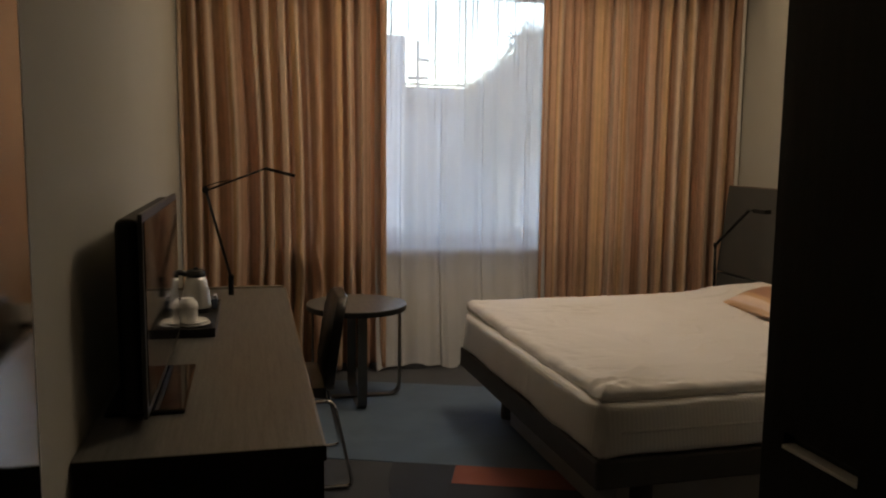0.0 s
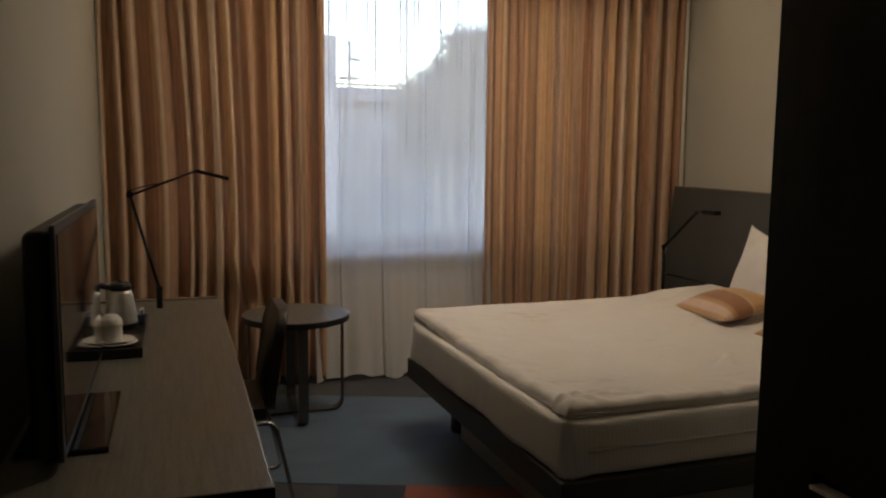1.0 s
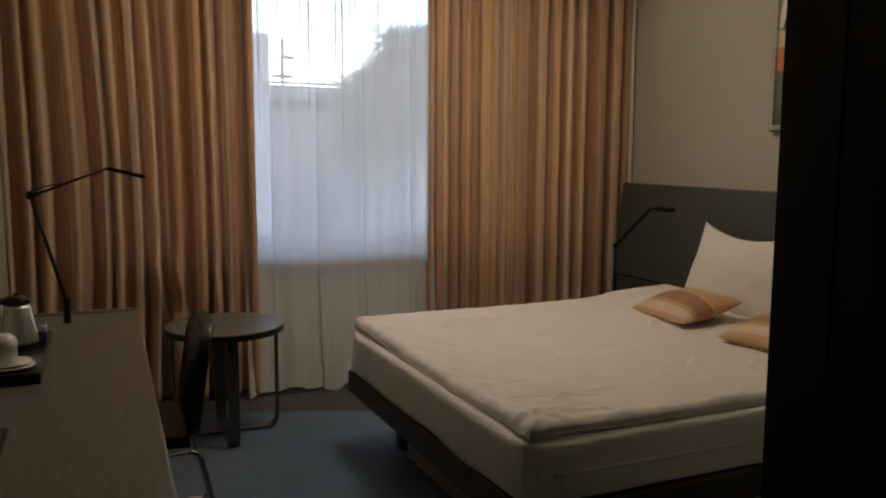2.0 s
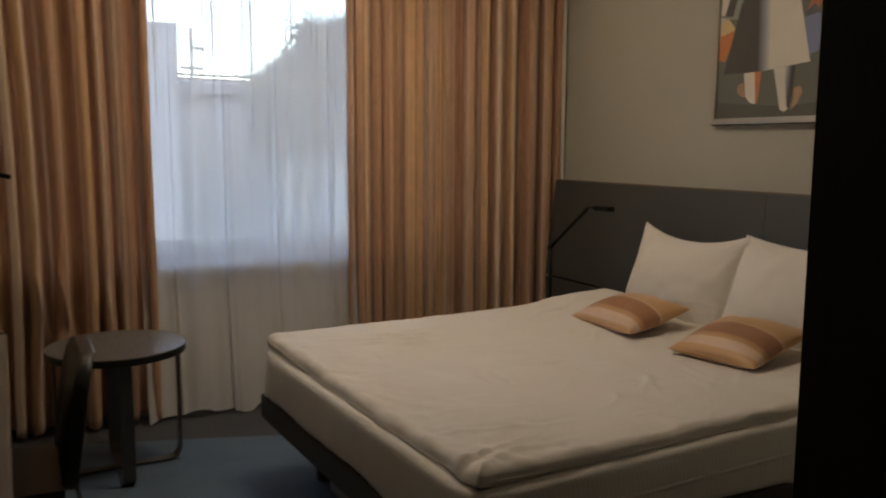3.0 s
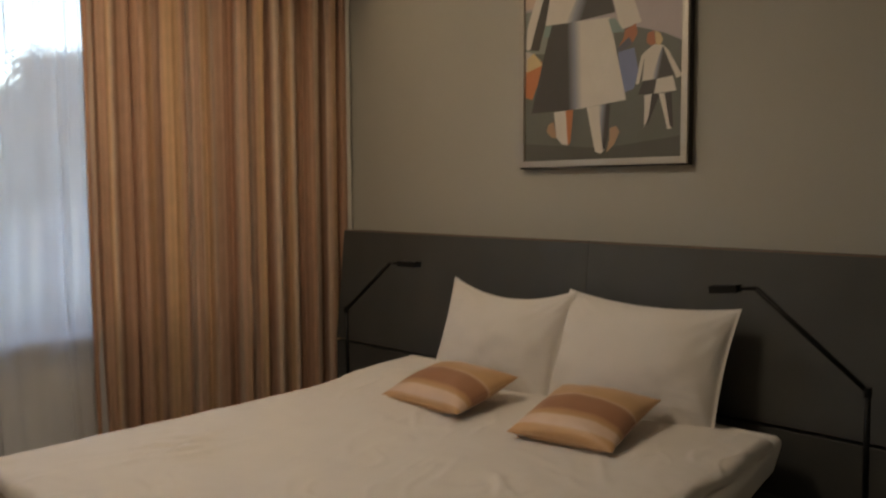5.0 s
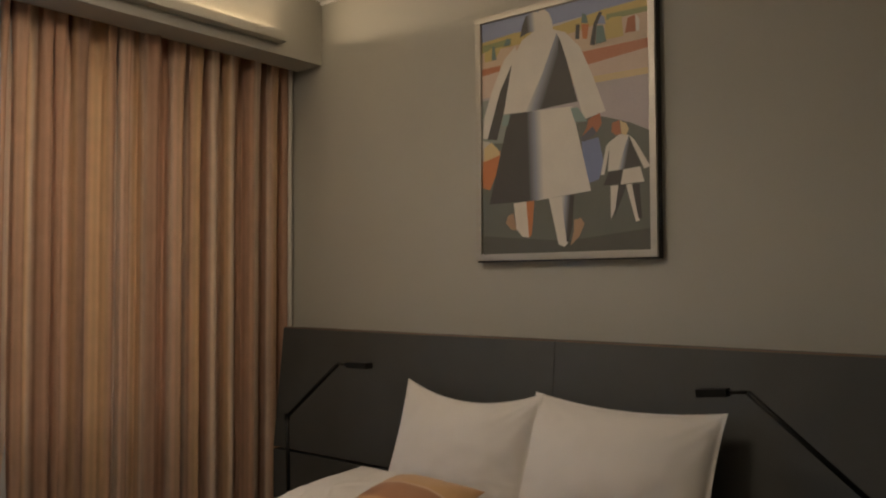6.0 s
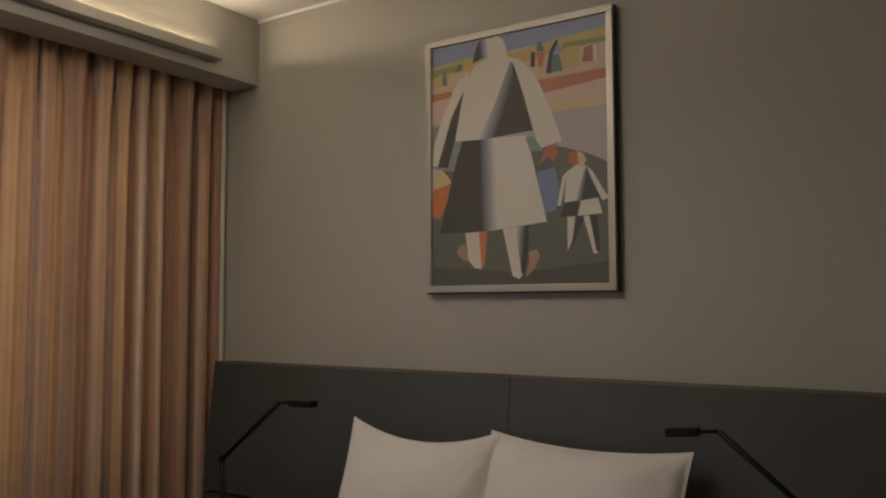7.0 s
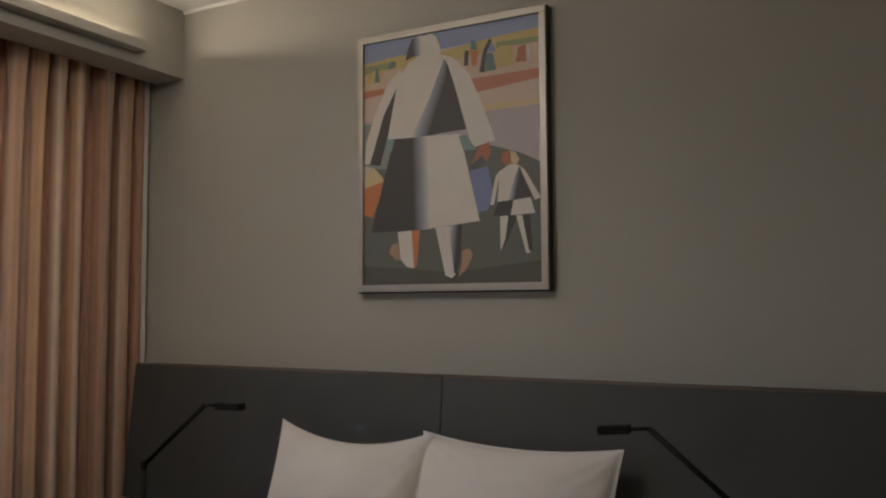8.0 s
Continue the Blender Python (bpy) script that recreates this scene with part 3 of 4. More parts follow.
def mattress_mesh():
    bm = box(0, BL - 0.05, 0, BW, 0.392, 0.60, 0.045, 4)
    bmesh.ops.subdivide_edges(bm, edges=[e for e in bm.edges if e.calc_length() > 0.5], cuts=24, use_grid_fill=True)
    for v in bm.verts:
        low = 1 - smoothstep(0.39, 0.6, v.co.z)
        head = smoothstep(1.35, 2.08, v.co.x)
        v.co.z += raised(v.co.x) * (1 - low) + 0.10 * low * head
        v.co.y += (0.035 + 0.032 * low) * head * (1 - smoothstep(0.0, 0.4, v.co.y))
        n = noise.noise(Vector((v.co.x * 5, v.co.y * 5, v.co.z * 9)))
        v.co += Vector((0, -1 if v.co.y < 0.5 else 1, 0)) * 0.010 * n
        # round upright corners, and a loose hem that swells over the base
        cx = min(max(v.co.x, R0), BL - 0.05 - R0)
        cy = min(max(v.co.y, R0), BW - R0)
        off = Vector((v.co.x - cx, v.co.y - cy))
        if off.length > R0:
            off *= R0 / off.length
            v.co.x, v.co.y = cx + off.x, cy + off.y
        if off.length > R0 * 0.9:
            swell = 0.020 * low * (0.6 + noise.noise(Vector((v.co.x * 3, v.co.y * 3, 2)))) + 0.005 * noise.noise(Vector((v.co.x * 9 + v.co.z * 14, v.co.y * 9, 4)))
            v.co.x += swell * off.x / off.length
            v.co.y += swell * off.y / off.length
            v.co.z -= 0.016 * low * max(0, 0.4 + noise.noise(Vector((v.co.x * 2.2, v.co.y * 2.2, 7))))
    return bm


part("body", mattress_mesh(), SHEET, mattress, smooth=True)
part("piping", tube([(x, -0.011 + 0.025 * smoothstep(1.35, 2.08, x), 0.497 + 0.05 * smoothstep(1.35, 2.08, x)) for x in (0.09, 0.5, 0.9, 1.2, 1.36)], 0.006, 6), SHEET, mattress, smooth=True)

duvet = thing("duvet", "rumpled white cotton duvet spread over the mattress", "duvet", BED)


def pulled_folds(seed):
    """Long soft folds pulled into the cover: start, direction, length, height, width; in three loose bundles."""
    rnd = random.Random(seed)
    out = []
    for cx, cy, turn, spread, count in ((1.20, 0.36, 62, 0.20, 7), (0.55, 1.42, 8, 0.14, 6), (0.32, 0.22, 12, 0.15, 6), (1.45, 1.15, 40, 0.22, 4)):
        for _ in range(count):
            a = radians(turn + rnd.uniform(-22, 22))
            out.append((cx + rnd.uniform(-1, 1) * spread, cy + rnd.uniform(-1, 1) * spread * 0.7, math.cos(a), math.sin(a), rnd.uniform(0.10, 0.30), rnd.uniform(0.0034, 0.0080), rnd.uniform(0.012, 0.020)))
    return out


FOLDS = pulled_folds(21)


def fold_height(x, y):
    h = 0
    for cx, cy, dx, dy, long, high, wide in FOLDS:
        u, v = (x - cx) * dx + (y - cy) * dy, (y - cy) * dx - (x - cx) * dy
        if abs(u) < long and abs(v) < 0.1:
            v += 0.02 * math.sin(u * 9)
            h += high * (1 - (u / long) ** 2) * (math.exp(-(v / wide) ** 2) - 0.35 * math.exp(-((v - 1.7 * wide) / wide) ** 2))
    return h


def corner_tuck(x, y):
    """The near foot corner: the filling bunched into a soft swelling, with short tucks running to the point."""
    dx, dy = x - 0.10, y - 0.10
    r = math.hypot(dx, dy)
    a = math.atan2(dy, dx)
    return 0.010 * math.exp(-(r / 0.14) ** 2) + 0.003 * math.sin(5 * a + 1 + 20 * r) * math.exp(-((r - 0.07) / 0.05) ** 2)


def duvet_rise(x, y):
    """Sagging a little in the middle, higher towards the window side and where it meets the pillows."""
    far = smoothstep(1.1, 1.65, y)
    return raised(x) * 0.5 - 0.014 * (1 - far) * smoothstep(0.2, 0.6, x) * smoothstep(0.15, 0.5, y) + 0.022 * far + 0.035 * far * smoothstep(1.3, 1.7, x) + fold_height(x, y) + corner_tuck(x, y)


part("cover", slab(0.028, 1.95, 0.03, BW + 0.008, 0.560, 0.640, 210, 190, 0.038, 0.0062, 12, duvet_rise), LINEN, duvet, smooth=True)


def duvet_edge():
    x0, x1, y0, y1 = 0.028, 1.95, 0.03, BW + 0.008
    n, pts = 24, []
    for (ax, ay), (bx, by) in zip(((x0, y0), (x1, y0), (x1, y1), (x0, y1)), ((x1, y0), (x1, y1), (x0, y1), (x0, y0))):
        for k in range(n):
            x, y = ax + (bx - ax) * k / n, ay + (by - ay) * k / n
            pts.append((x, y, 0.606 + duvet_rise(x, y)))
    return tube(pts + pts[:1], 0.002, 6)


part("seam", duvet_edge(), LINEN, duvet, smooth=True)


def pillow(w, h, t, sides, ends, seed, n=28, wrinkle=0.006, puff=0.75, flange=0.0):
    """A stuffed pillow in its own x (width), y (height), z (thickness)."""
    bm = bmesh.new()
    side = []
    for s in (1, -1):
        rows = []
        for i in range(n + 1):
            u = math.sin(math.pi * (i / n - 0.5))
            row = []
            for j in range(n + 1):
                v = math.sin(math.pi * (j / n - 0.5))
                x = w / 2 * u * (1 - sides * (1 - v * v))
                y = h / 2 * v * (1 - ends * (1 - u * u))
                p, q = min(1, abs(u) / (1 - flange)), min(1, abs(v) / (1 - flange))
                f = max(0, (1 - p * p)) ** puff * max(0, (1 - q * q)) ** puff
                c = noise.noise(Vector((x * 7 + seed, y * 7, s * 2.0))) + 0.6 * noise.noise(Vector((x * 16, y * 16, seed)))
                # creases that run in from the corners
                a = math.atan2(abs(v) - 1.15, abs(u) - 1.15)
                c += 0.5 * math.sin(a * 26 + seed) * max(0, abs(u) + abs(v) - 0.9)
                row.append(bm.verts.new((x, y, s * (t / 2 * f + (0.0 if i in (0, n) or j in (0, n) else 0.0012)) + wrinkle * c * min(1, f * 2))))
            rows.append(row)
        side.append(rows)
    for rows in side:
        for i in range(n):
            for j in range(n):
                bm.faces.new((rows[i][j], rows[i + 1][j], rows[i + 1][j + 1], rows[i][j + 1]))
    bmesh.ops.remove_doubles(bm, verts=bm.verts, dist=0.00002)
    return bm


# pillow axes: x runs along the wall, y up the headboard
def leaning(x, y, z, back, turn, lean=0):
    return Matrix.Translation((x, y, z)) @ pose(0, 0, 0, 0, 0, -90 + turn) @ pose(0, 0, 0, 90 - back, 0, 0) @ pose(0, 0, 0, 0, 0, lean)


p1 = thing("pillow", "plump white pillow propped against the headboard", "pillow", leaning(3.262, 3.718, 0.805, 21, 3, -1.2), "bed pillows", bm=pillow(0.69, 0.575, 0.23, 0.05, 0.25, 2, 52, 0.011, 0.6, 0.035), mat=LINEN, smooth=True)
p2 = thing("pillow", "plump white pillow propped against the headboard", "pillow", leaning(3.294, 3.043, 0.811, 21, -2, -0.5), "bed pillows", bm=pillow(0.785, 0.54, 0.25, 0.05, 0.13, 7, 52, 0.011, 0.58, 0.035), mat=LINEN, smooth=True)
for x, y, turn, deep, wide, seed in ((2.885, 3.650, 1, 0.375, 0.425, 3), (2.905, 2.998, 8, 0.41, 0.395, 11)):
    cushion = thing("cushion", "small striped satin cushion lying on the duvet", "cushion", Matrix.Translation((x, y, 0.694)) @ pose(0, 0, 0, 0, -12, turn), "striped cushions")
    part("cover", pillow(deep, wide, 0.145, 0.07, 0.07, seed, 32, 0.004, 0.5), CUSHION, cushion, smooth=True)
    seam = []
    for k in range(65):
        a = 2 * math.pi * k / 64
        u, v = max(-1, min(1, 1.4142 * math.cos(a))), max(-1, min(1, 1.4142 * math.sin(a)))
        seam.append((deep / 2 * u * (1 - 0.07 * (1 - v * v)), wide / 2 * v * (1 - 0.07 * (1 - u * u)), 0))
    part("seam", tube(seam, 0.0028, 6), CUSHION, cushion, smooth=True)


# ---- headboard wall panel ----
hb = thing("headboard", "long charcoal upholstered headboard panel along the wall", "headboard")


def leaned(y0, y1, z0, z1, xb, xt, bevel=0.003):
    """A padded panel whose face leans back towards the top."""
    bm = box(0, 1, y0, y1, z0, z1)
    for v in bm.verts:
        t = (v.co.z - z0) / (z1 - z0)
        v.co.x = XR - 0.004 if v.co.x > 0.5 else xb + (xt - xb) * t
    bmesh.ops.bevel(bm, geom=list(bm.edges), offset=bevel, segments=3, affect="EDGES", profile=0.6)
    return bm


for y0, y1 in ((3.3886, 5.085), (YP + 0.02, 3.3874)):
    part("panel", leaned(y0, y1, 0.645, 1.262, 3.42, 3.485), HEADBOARD, hb)
    part("lower_panel", leaned(y0, y1, 0.05, 0.632, 3.42, 3.42), HEADBOARD, hb)
PIPING = material("brown_piping", (0.16, 0.105, 0.07), 0.6, var=0.1, scale=10, fine=200, bump=0.05)
for y0, y1 in ((3.3886, 5.085), (YP + 0.02, 3.3874)):
    part("piping", tube([(3.492, y0 + 0.004, 1.2635), (3.492, y1 - 0.004, 1.2635)], 0.0045, 8), PIPING, hb, "thin brown piping", smooth=True)
part("batten", box(3.50, XR - 0.004, YP + 0.02, 5.08, 0.0, 0.72), BLACK_PLASTIC, hb)


def reading_lamp(name, base, kink, elbow, tip):
    lamp = thing(name, "slim black swing-arm reading lamp on the headboard", "reading lamp", group="reading lamps")
    base, kink, elbow, tip = map(Vector, (base, kink, elbow, tip))
    part("stem", tube([base, kink], 0.0095), DARK_METAL, lamp, smooth=True)
    part("arm", tube([kink, elbow], 0.0095), DARK_METAL, lamp, smooth=True)
    part("joint", tube([kink - Vector((0.0, 0, 0.014)), kink + Vector((0.0, 0, 0.014))], 0.013, 14), DARK_METAL, lamp)
    d = (tip - elbow)
    neck = elbow + d * 0.38
    part("neck", tube([elbow, neck], 0.006), DARK_METAL, lamp, smooth=True)
    s = Vector((0, 0, 1)).cross(d).normalized()
    part("head", tube([neck, tip], 0.01, flat=(0.022, 0.0125, s)), DARK_METAL, lamp)
    part("mount", tube([base, (3.43, base.y, base.z)], 0.012, 12), DARK_METAL, lamp, smooth=True)
    return lamp


reading_lamp("reading_lamp", (3.07, 4.54, 0.45), (3.06, 4.54, 0.90), (3.105, 4.257, 1.150), (3.11, 4.07, 1.152))
reading_lamp("reading_lamp", (3.30, 2.19, 0.45), (3.29, 2.19, 0.85), (3.195, 2.517, 1.161), (3.19, 2.672, 1.146))

# ---- picture ----
PY0, PY1, PZ0, PZ1 = 2.976, 3.845, 1.597, 2.697
picture = thing("framed_picture", "abstract geometric print in a champagne metal frame", "picture")
PF = 0.029
for y0, y1, z0, z1 in ((PY0, PY1, PZ0, PZ0 + PF), (PY0, PY1, PZ1 - PF, PZ1), (PY0, PY0 + PF, PZ0 + PF, PZ1 - PF), (PY1 - PF, PY1, PZ0 + PF, PZ1 - PF)):
    part("frame", box(3.564, 3.5785, y0, y1, z0, z1, 0.002), FRAME_METAL, picture)
part("backing", box(3.5815, 3.6085, PY0 - 0.003, PY1 + 0.001, PZ0 - 0.006, PZ1 + 0.001, 0.001), BLACK_PLASTIC, picture)
part("side_lip", box(3.5786, 3.5814, PY0 - 0.003, PY1 + 0.001, PZ0 - 0.006, PZ1 + 0.001), BLACK_PLASTIC, picture)
sheet = part("print", box(3.578, 3.5815, PY0 + PF, PY1 - PF, PZ0 + PF, PZ1 - PF), plain("print_paper", (0.55, 0.50, 0.46), 0.6), picture)
P_SKY, P_YELLOW, P_GREEN, P_RED = plain("ink_sky", (0.27, 0.31, 0.45)), plain("ink_yellow", (0.55, 0.42, 0.16)), plain("ink_green", (0.28, 0.30, 0.14)), plain("ink_red", (0.48, 0.19, 0.10))
P_PEACH, P_STRAW, P_LILAC, P_GROUND = plain("ink_peach", (0.60, 0.46, 0.37)), plain("ink_straw", (0.62, 0.48, 0.26)), plain("ink_lilac", (0.45, 0.39, 0.39)), plain("ink_ground", (0.14, 0.145, 0.125))
P_GRGREEN, P_GROUND2, P_ORANGE, P_BLUE = plain("ink_sage", (0.26, 0.28, 0.25)), plain("ink_soil", (0.10, 0.10, 0.085)), plain("ink_orange", (0.55, 0.20, 0.08)), plain("ink_blue", (0.20, 0.24, 0.40))
P_RUST, P_DARK, P_CREAM, P_TEAL = plain("ink_rust", (0.42, 0.16, 0.08)), plain("ink_black", (0.072, 0.067, 0.062)), plain("ink_cream", (0.66, 0.61, 0.54)), plain("ink_teal", (0.15, 0.22, 0.20))


def blend(name, u, v, across, up, width):
    """A printed passage from near-black over blue-grey to cream, across a line through (u, v)."""
    m = plain(name, (1, 1, 1))
    n, l = m.node_tree.nodes, m.node_tree.links
    mul = [x for x in n if x.bl_idname == "ShaderNodeMix"][0]
    d = Vector((0, across, up)).normalized()
    mid = d.dot(Vector((0, PY1 - PF - u * (PY1 - PY0 - 2 * PF), PZ1 - PF - v * (PZ1 - PZ0 - 2 * PF))))
    tc, dot, rng, r = n.new("ShaderNodeTexCoord"), n.new("ShaderNodeVectorMath"), n.new("ShaderNodeMapRange"), n.new("ShaderNodeValToRGB")
    dot.operation = "DOT_PRODUCT"
    dot.inputs[1].default_value = d
    l.new(tc.outputs["Object"], dot.inputs[0]), l.new(dot.outputs["Value"], rng.inputs["Value"])
    rng.inputs["From Min"].default_value, rng.inputs["From Max"].default_value = mid - width / 2, mid + width / 2
    e = r.color_ramp.elements
    e[0].position, e[0].color, e[1].position, e[1].color = 0.1, (0.072, 0.067, 0.062, 1), 0.95, (0.66, 0.61, 0.54, 1)
    k = e.new(0.55)
    k.color = (0.30, 0.31, 0.36, 1)
    l.new(rng.outputs["Result"], r.inputs["Fac"]), l.new(r.outputs["Color"], mul.inputs["A"])
    return m


P_SAND = plain("ink_sand", (0.60, 0.45, 0.32))
P_TAN, P_MID2, P_SAGE = plain("ink_tan", (0.42, 0.27, 0.17)), plain("ink_slate", (0.12, 0.12, 0.14)), plain("ink_sea", (0.22, 0.30, 0.28))
P_BLEND_C = blend("ink_blend_hood", 0.325, 0.05, -1.0, 0.1, 0.05)
P_BLEND_D = blend("ink_blend_leg", 0.525, 0.86, 1.0, 0.1, 0.05)
P_BLEND_E = blend("ink_blend_small", 0.862, 0.64, 0.93, 0.2, 0.035)
P_BLEND_A = blend("ink_blend_slant", 0.41, 0.265, 0.935, 0.354, 0.10)
P_BLEND_B = blend("ink_blend_upright", 0.345, 0.6, -1.0, 0.03, 0.09)


def paint(mat, layer, outline):
    """One flat printed shape; u runs from the window side, v from the top."""
    w, h = PY1 - PY0 - 2 * PF, PZ1 - PZ0 - 2 * PF
    bm = bmesh.new()
    x = 3.5777 - 0.00005 * layer
    bm.faces.new([bm.verts.new((x, PY1 - PF - u * w, PZ1 - PF - v * h)) for u, v in outline])
    part("shape", bm, mat, sheet)


paint(P_SKY, 0, [(0, 0), (1, 0), (1, 0.061), (0, 0.081)])
paint(P_YELLOW, 1, [(0, 0.081), (0.216, 0.069), (0.485, 0.081), (0.772, 0.059), (1, 0.052), (1, 0.217), (0.606, 0.221), (0, 0.199)])
paint(P_SAND, 2, [(0, 0.128), (0.216, 0.122), (0.485, 0.13), (0.772, 0.108), (1, 0.104), (1, 0.207), (0.606, 0.212), (0, 0.198)])
paint(P_GREEN, 2.5, [(0.772, 0.082), (1, 0.086), (1, 0.106), (0.772, 0.105)])
paint(P_GREEN, 3, [(0.004, 0.094), (0.197, 0.088), (0.197, 0.112), (0.004, 0.125)])
paint(P_RED, 4, [(0.631, 0.209), (1, 0.206), (1, 0.242), (0.837, 0.253), (0.665, 0.265)])
paint(P_RED, 5, [(0, 0.197), (0.126, 0.195), (0.122, 0.219), (0, 0.227)])
paint(P_PEACH, 6, [(0, 0.227), (0.122, 0.219), (0.665, 0.265), (0.837, 0.253), (1, 0.242), (1, 0.334), (0, 0.324)])
paint(P_STRAW, 7, [(0.64, 0.314), (1, 0.317), (1, 0.342), (0.657, 0.342)])
paint(P_LILAC, 8, [(0, 0.324), (0.657, 0.342), (1, 0.342), (1, 0.557), (0.772, 0.488), (0, 0.411)])
paint(P_GROUND, 9, [(0, 0.697), (0.046, 0.525), (0.397, 0.448), (0.606, 0.449), (0.772, 0.484), (0.901, 0.518), (1, 0.557), (1, 1), (0, 1)])
paint(P_GRGREEN, 10, [(0, 0.336), (0.216, 0.339), (0.216, 0.534), (0.085, 0.527), (0, 0.508)])
paint(P_GROUND2, 11, [(0, 0.921), (0.537, 0.955), (1, 0.919), (1, 1), (0, 1)])
paint(P_ORANGE, 12, [(0.004, 0.598), (0.122, 0.56), (0.113, 0.627), (0.05, 0.726), (0, 0.712)])
paint(P_STRAW, 13, [(0.012, 0.542), (0.062, 0.52), (0.104, 0.553), (0.122, 0.578), (0.012, 0.601)])
paint(P_BLUE, 14, [(0.626, 0.566), (0.723, 0.557), (0.748, 0.653), (0.723, 0.721), (0.665, 0.733), (0.64, 0.671)])
paint(P_CREAM, 15, [(0.361, 0.083), (0.358, 0.015), (0.38, 0.001), (0.411, 0.001), (0.44, 0.022), (0.458, 0.056), (0.464, 0.094)])
paint(P_BLEND_C, 16, [(0.256, 0.096), (0.268, 0.054), (0.293, 0.011), (0.33, 0.001), (0.365, 0.003), (0.374, 0.084), (0.306, 0.083)])
paint(P_CREAM, 17, [(0.004, 0.498), (0.012, 0.412), (0.065, 0.304), (0.151, 0.175), (0.225, 0.127), (0.244, 0.171), (0.1, 0.513)])
paint(P_DARK, 18, [(0.035, 0.506), (0.122, 0.308), (0.216, 0.181), (0.164, 0.36), (0.1, 0.513)])
paint(P_CREAM, 19, [(0.145, 0.408), (0.207, 0.18), (0.271, 0.107), (0.347, 0.082), (0.473, 0.095), (0.489, 0.117), (0.397, 0.352), (0.344, 0.414)])
paint(P_DARK, 20, [(0.38, 0.411), (0.45, 0.273), (0.489, 0.117), (0.512, 0.142), (0.606, 0.404)])
paint(P_BLEND_A, 21, [(0.286, 0.414), (0.394, 0.268), (0.485, 0.11), (0.496, 0.123), (0.489, 0.276), (0.436, 0.411)])
paint(P_CREAM, 22, [(0.473, 0.095), (0.537, 0.116), (0.623, 0.188), (0.69, 0.304), (0.764, 0.459), (0.64, 0.48), (0.572, 0.294), (0.506, 0.142)])
paint(P_DARK, 23, [(0.046, 0.786), (0.183, 0.41), (0.34, 0.414), (0.329, 0.588), (0.304, 0.785)])
paint(P_CREAM, 24, [(0.353, 0.785), (0.371, 0.59), (0.362, 0.413), (0.572, 0.42), (0.677, 0.763)])
paint(P_BLEND_B, 25, [(0.275, 0.787), (0.289, 0.586), (0.3, 0.414), (0.419, 0.416), (0.415, 0.592), (0.412, 0.78)])
paint(P_CREAM, 26, [(0.207, 0.789), (0.289, 0.786), (0.304, 0.936), (0.262, 0.93), (0.225, 0.899)])
paint(P_ORANGE, 27, [(0.289, 0.786), (0.34, 0.785), (0.322, 0.924), (0.304, 0.936)])
paint(P_CREAM, 28, [(0.429, 0.78), (0.52, 0.775), (0.546, 0.961), (0.52, 0.979), (0.485, 0.967)])
paint(P_DARK, 29, [(0.52, 0.775), (0.58, 0.772), (0.568, 0.903), (0.546, 0.961)])
paint(P_CREAM, 30, [(0.772, 0.695), (0.786, 0.58), (0.837, 0.556), (0.889, 0.563), (0.861, 0.657), (0.837, 0.692)])
paint(P_DARK, 31, [(0.837, 0.692), (0.869, 0.612), (0.889, 0.574), (0.952, 0.683)])
paint(P_CREAM, 32, [(0.889, 0.563), (0.92, 0.586), (0.998, 0.69), (0.967, 0.697), (0.909, 0.603)])
paint(P_CREAM, 33, [(0.733, 0.705), (0.764, 0.596), (0.789, 0.577), (0.769, 0.653), (0.753, 0.705)])
paint(P_DARK, 34, [(0.748, 0.747), (0.776, 0.697), (0.853, 0.693), (0.841, 0.749)])
paint(P_CREAM, 35, [(0.841, 0.749), (0.857, 0.693), (0.945, 0.687), (0.967, 0.745)])
paint(P_CREAM, 36, [(0.786, 0.751), (0.837, 0.749), (0.813, 0.837), (0.786, 0.88)])
paint(P_DARK, 37, [(0.829, 0.749), (0.877, 0.75), (0.805, 0.874)])
paint(P_CREAM, 38, [(0.869, 0.75), (0.901, 0.751), (0.941, 0.89), (0.92, 0.893)])
paint(P_DARK, 39, [(0.901, 0.751), (0.941, 0.75), (0.952, 0.882), (0.933, 0.882)])
paint(P_YELLOW, 40, [(0.764, 0.115), (0.798, 0.099), (0.857, 0.102), (0.866, 0.181), (0.77, 0.181)])
paint(P_DARK, 41, [(0.596, 0.153), (0.601, 0.094), (0.624, 0.097), (0.62, 0.156)])
paint(P_TEAL, 42, [(0.632, 0.094), (0.638, 0.055), (0.661, 0.065), (0.672, 0.101)])
paint(P_ORANGE, 43, [(0.632, 0.097), (0.677, 0.105), (0.664, 0.163), (0.64, 0.158)])
paint(P_TEAL, 44, [(0.72, 0.118), (0.756, 0.122), (0.773, 0.189), (0.713, 0.19)])
paint(P_SKY, 45, [(0.704, 0.11), (0.732, 0.07), (0.763, 0.091), (0.77, 0.12)])
paint(P_DARK, 46, [(0.681, 0.189), (0.703, 0.106), (0.737, 0.063), (0.751, 0.073), (0.72, 0.118), (0.711, 0.193)])
paint(P_RUST, 47, [(0.876, 0.171), (0.89, 0.115), (0.929, 0.109), (0.933, 0.173)])
paint(P_CREAM, 48, [(0.933, 0.172), (0.932, 0.107), (0.953, 0.129), (0.95, 0.174)])
paint(P_YELLOW, 49, [(0.018, 0.135), (0.06, 0.116), (0.134, 0.118), (0.094, 0.165), (0.021, 0.17)])
paint(P_TEAL, 50, [(0.067, 0.166), (0.074, 0.107), (0.089, 0.109), (0.1, 0.168)])
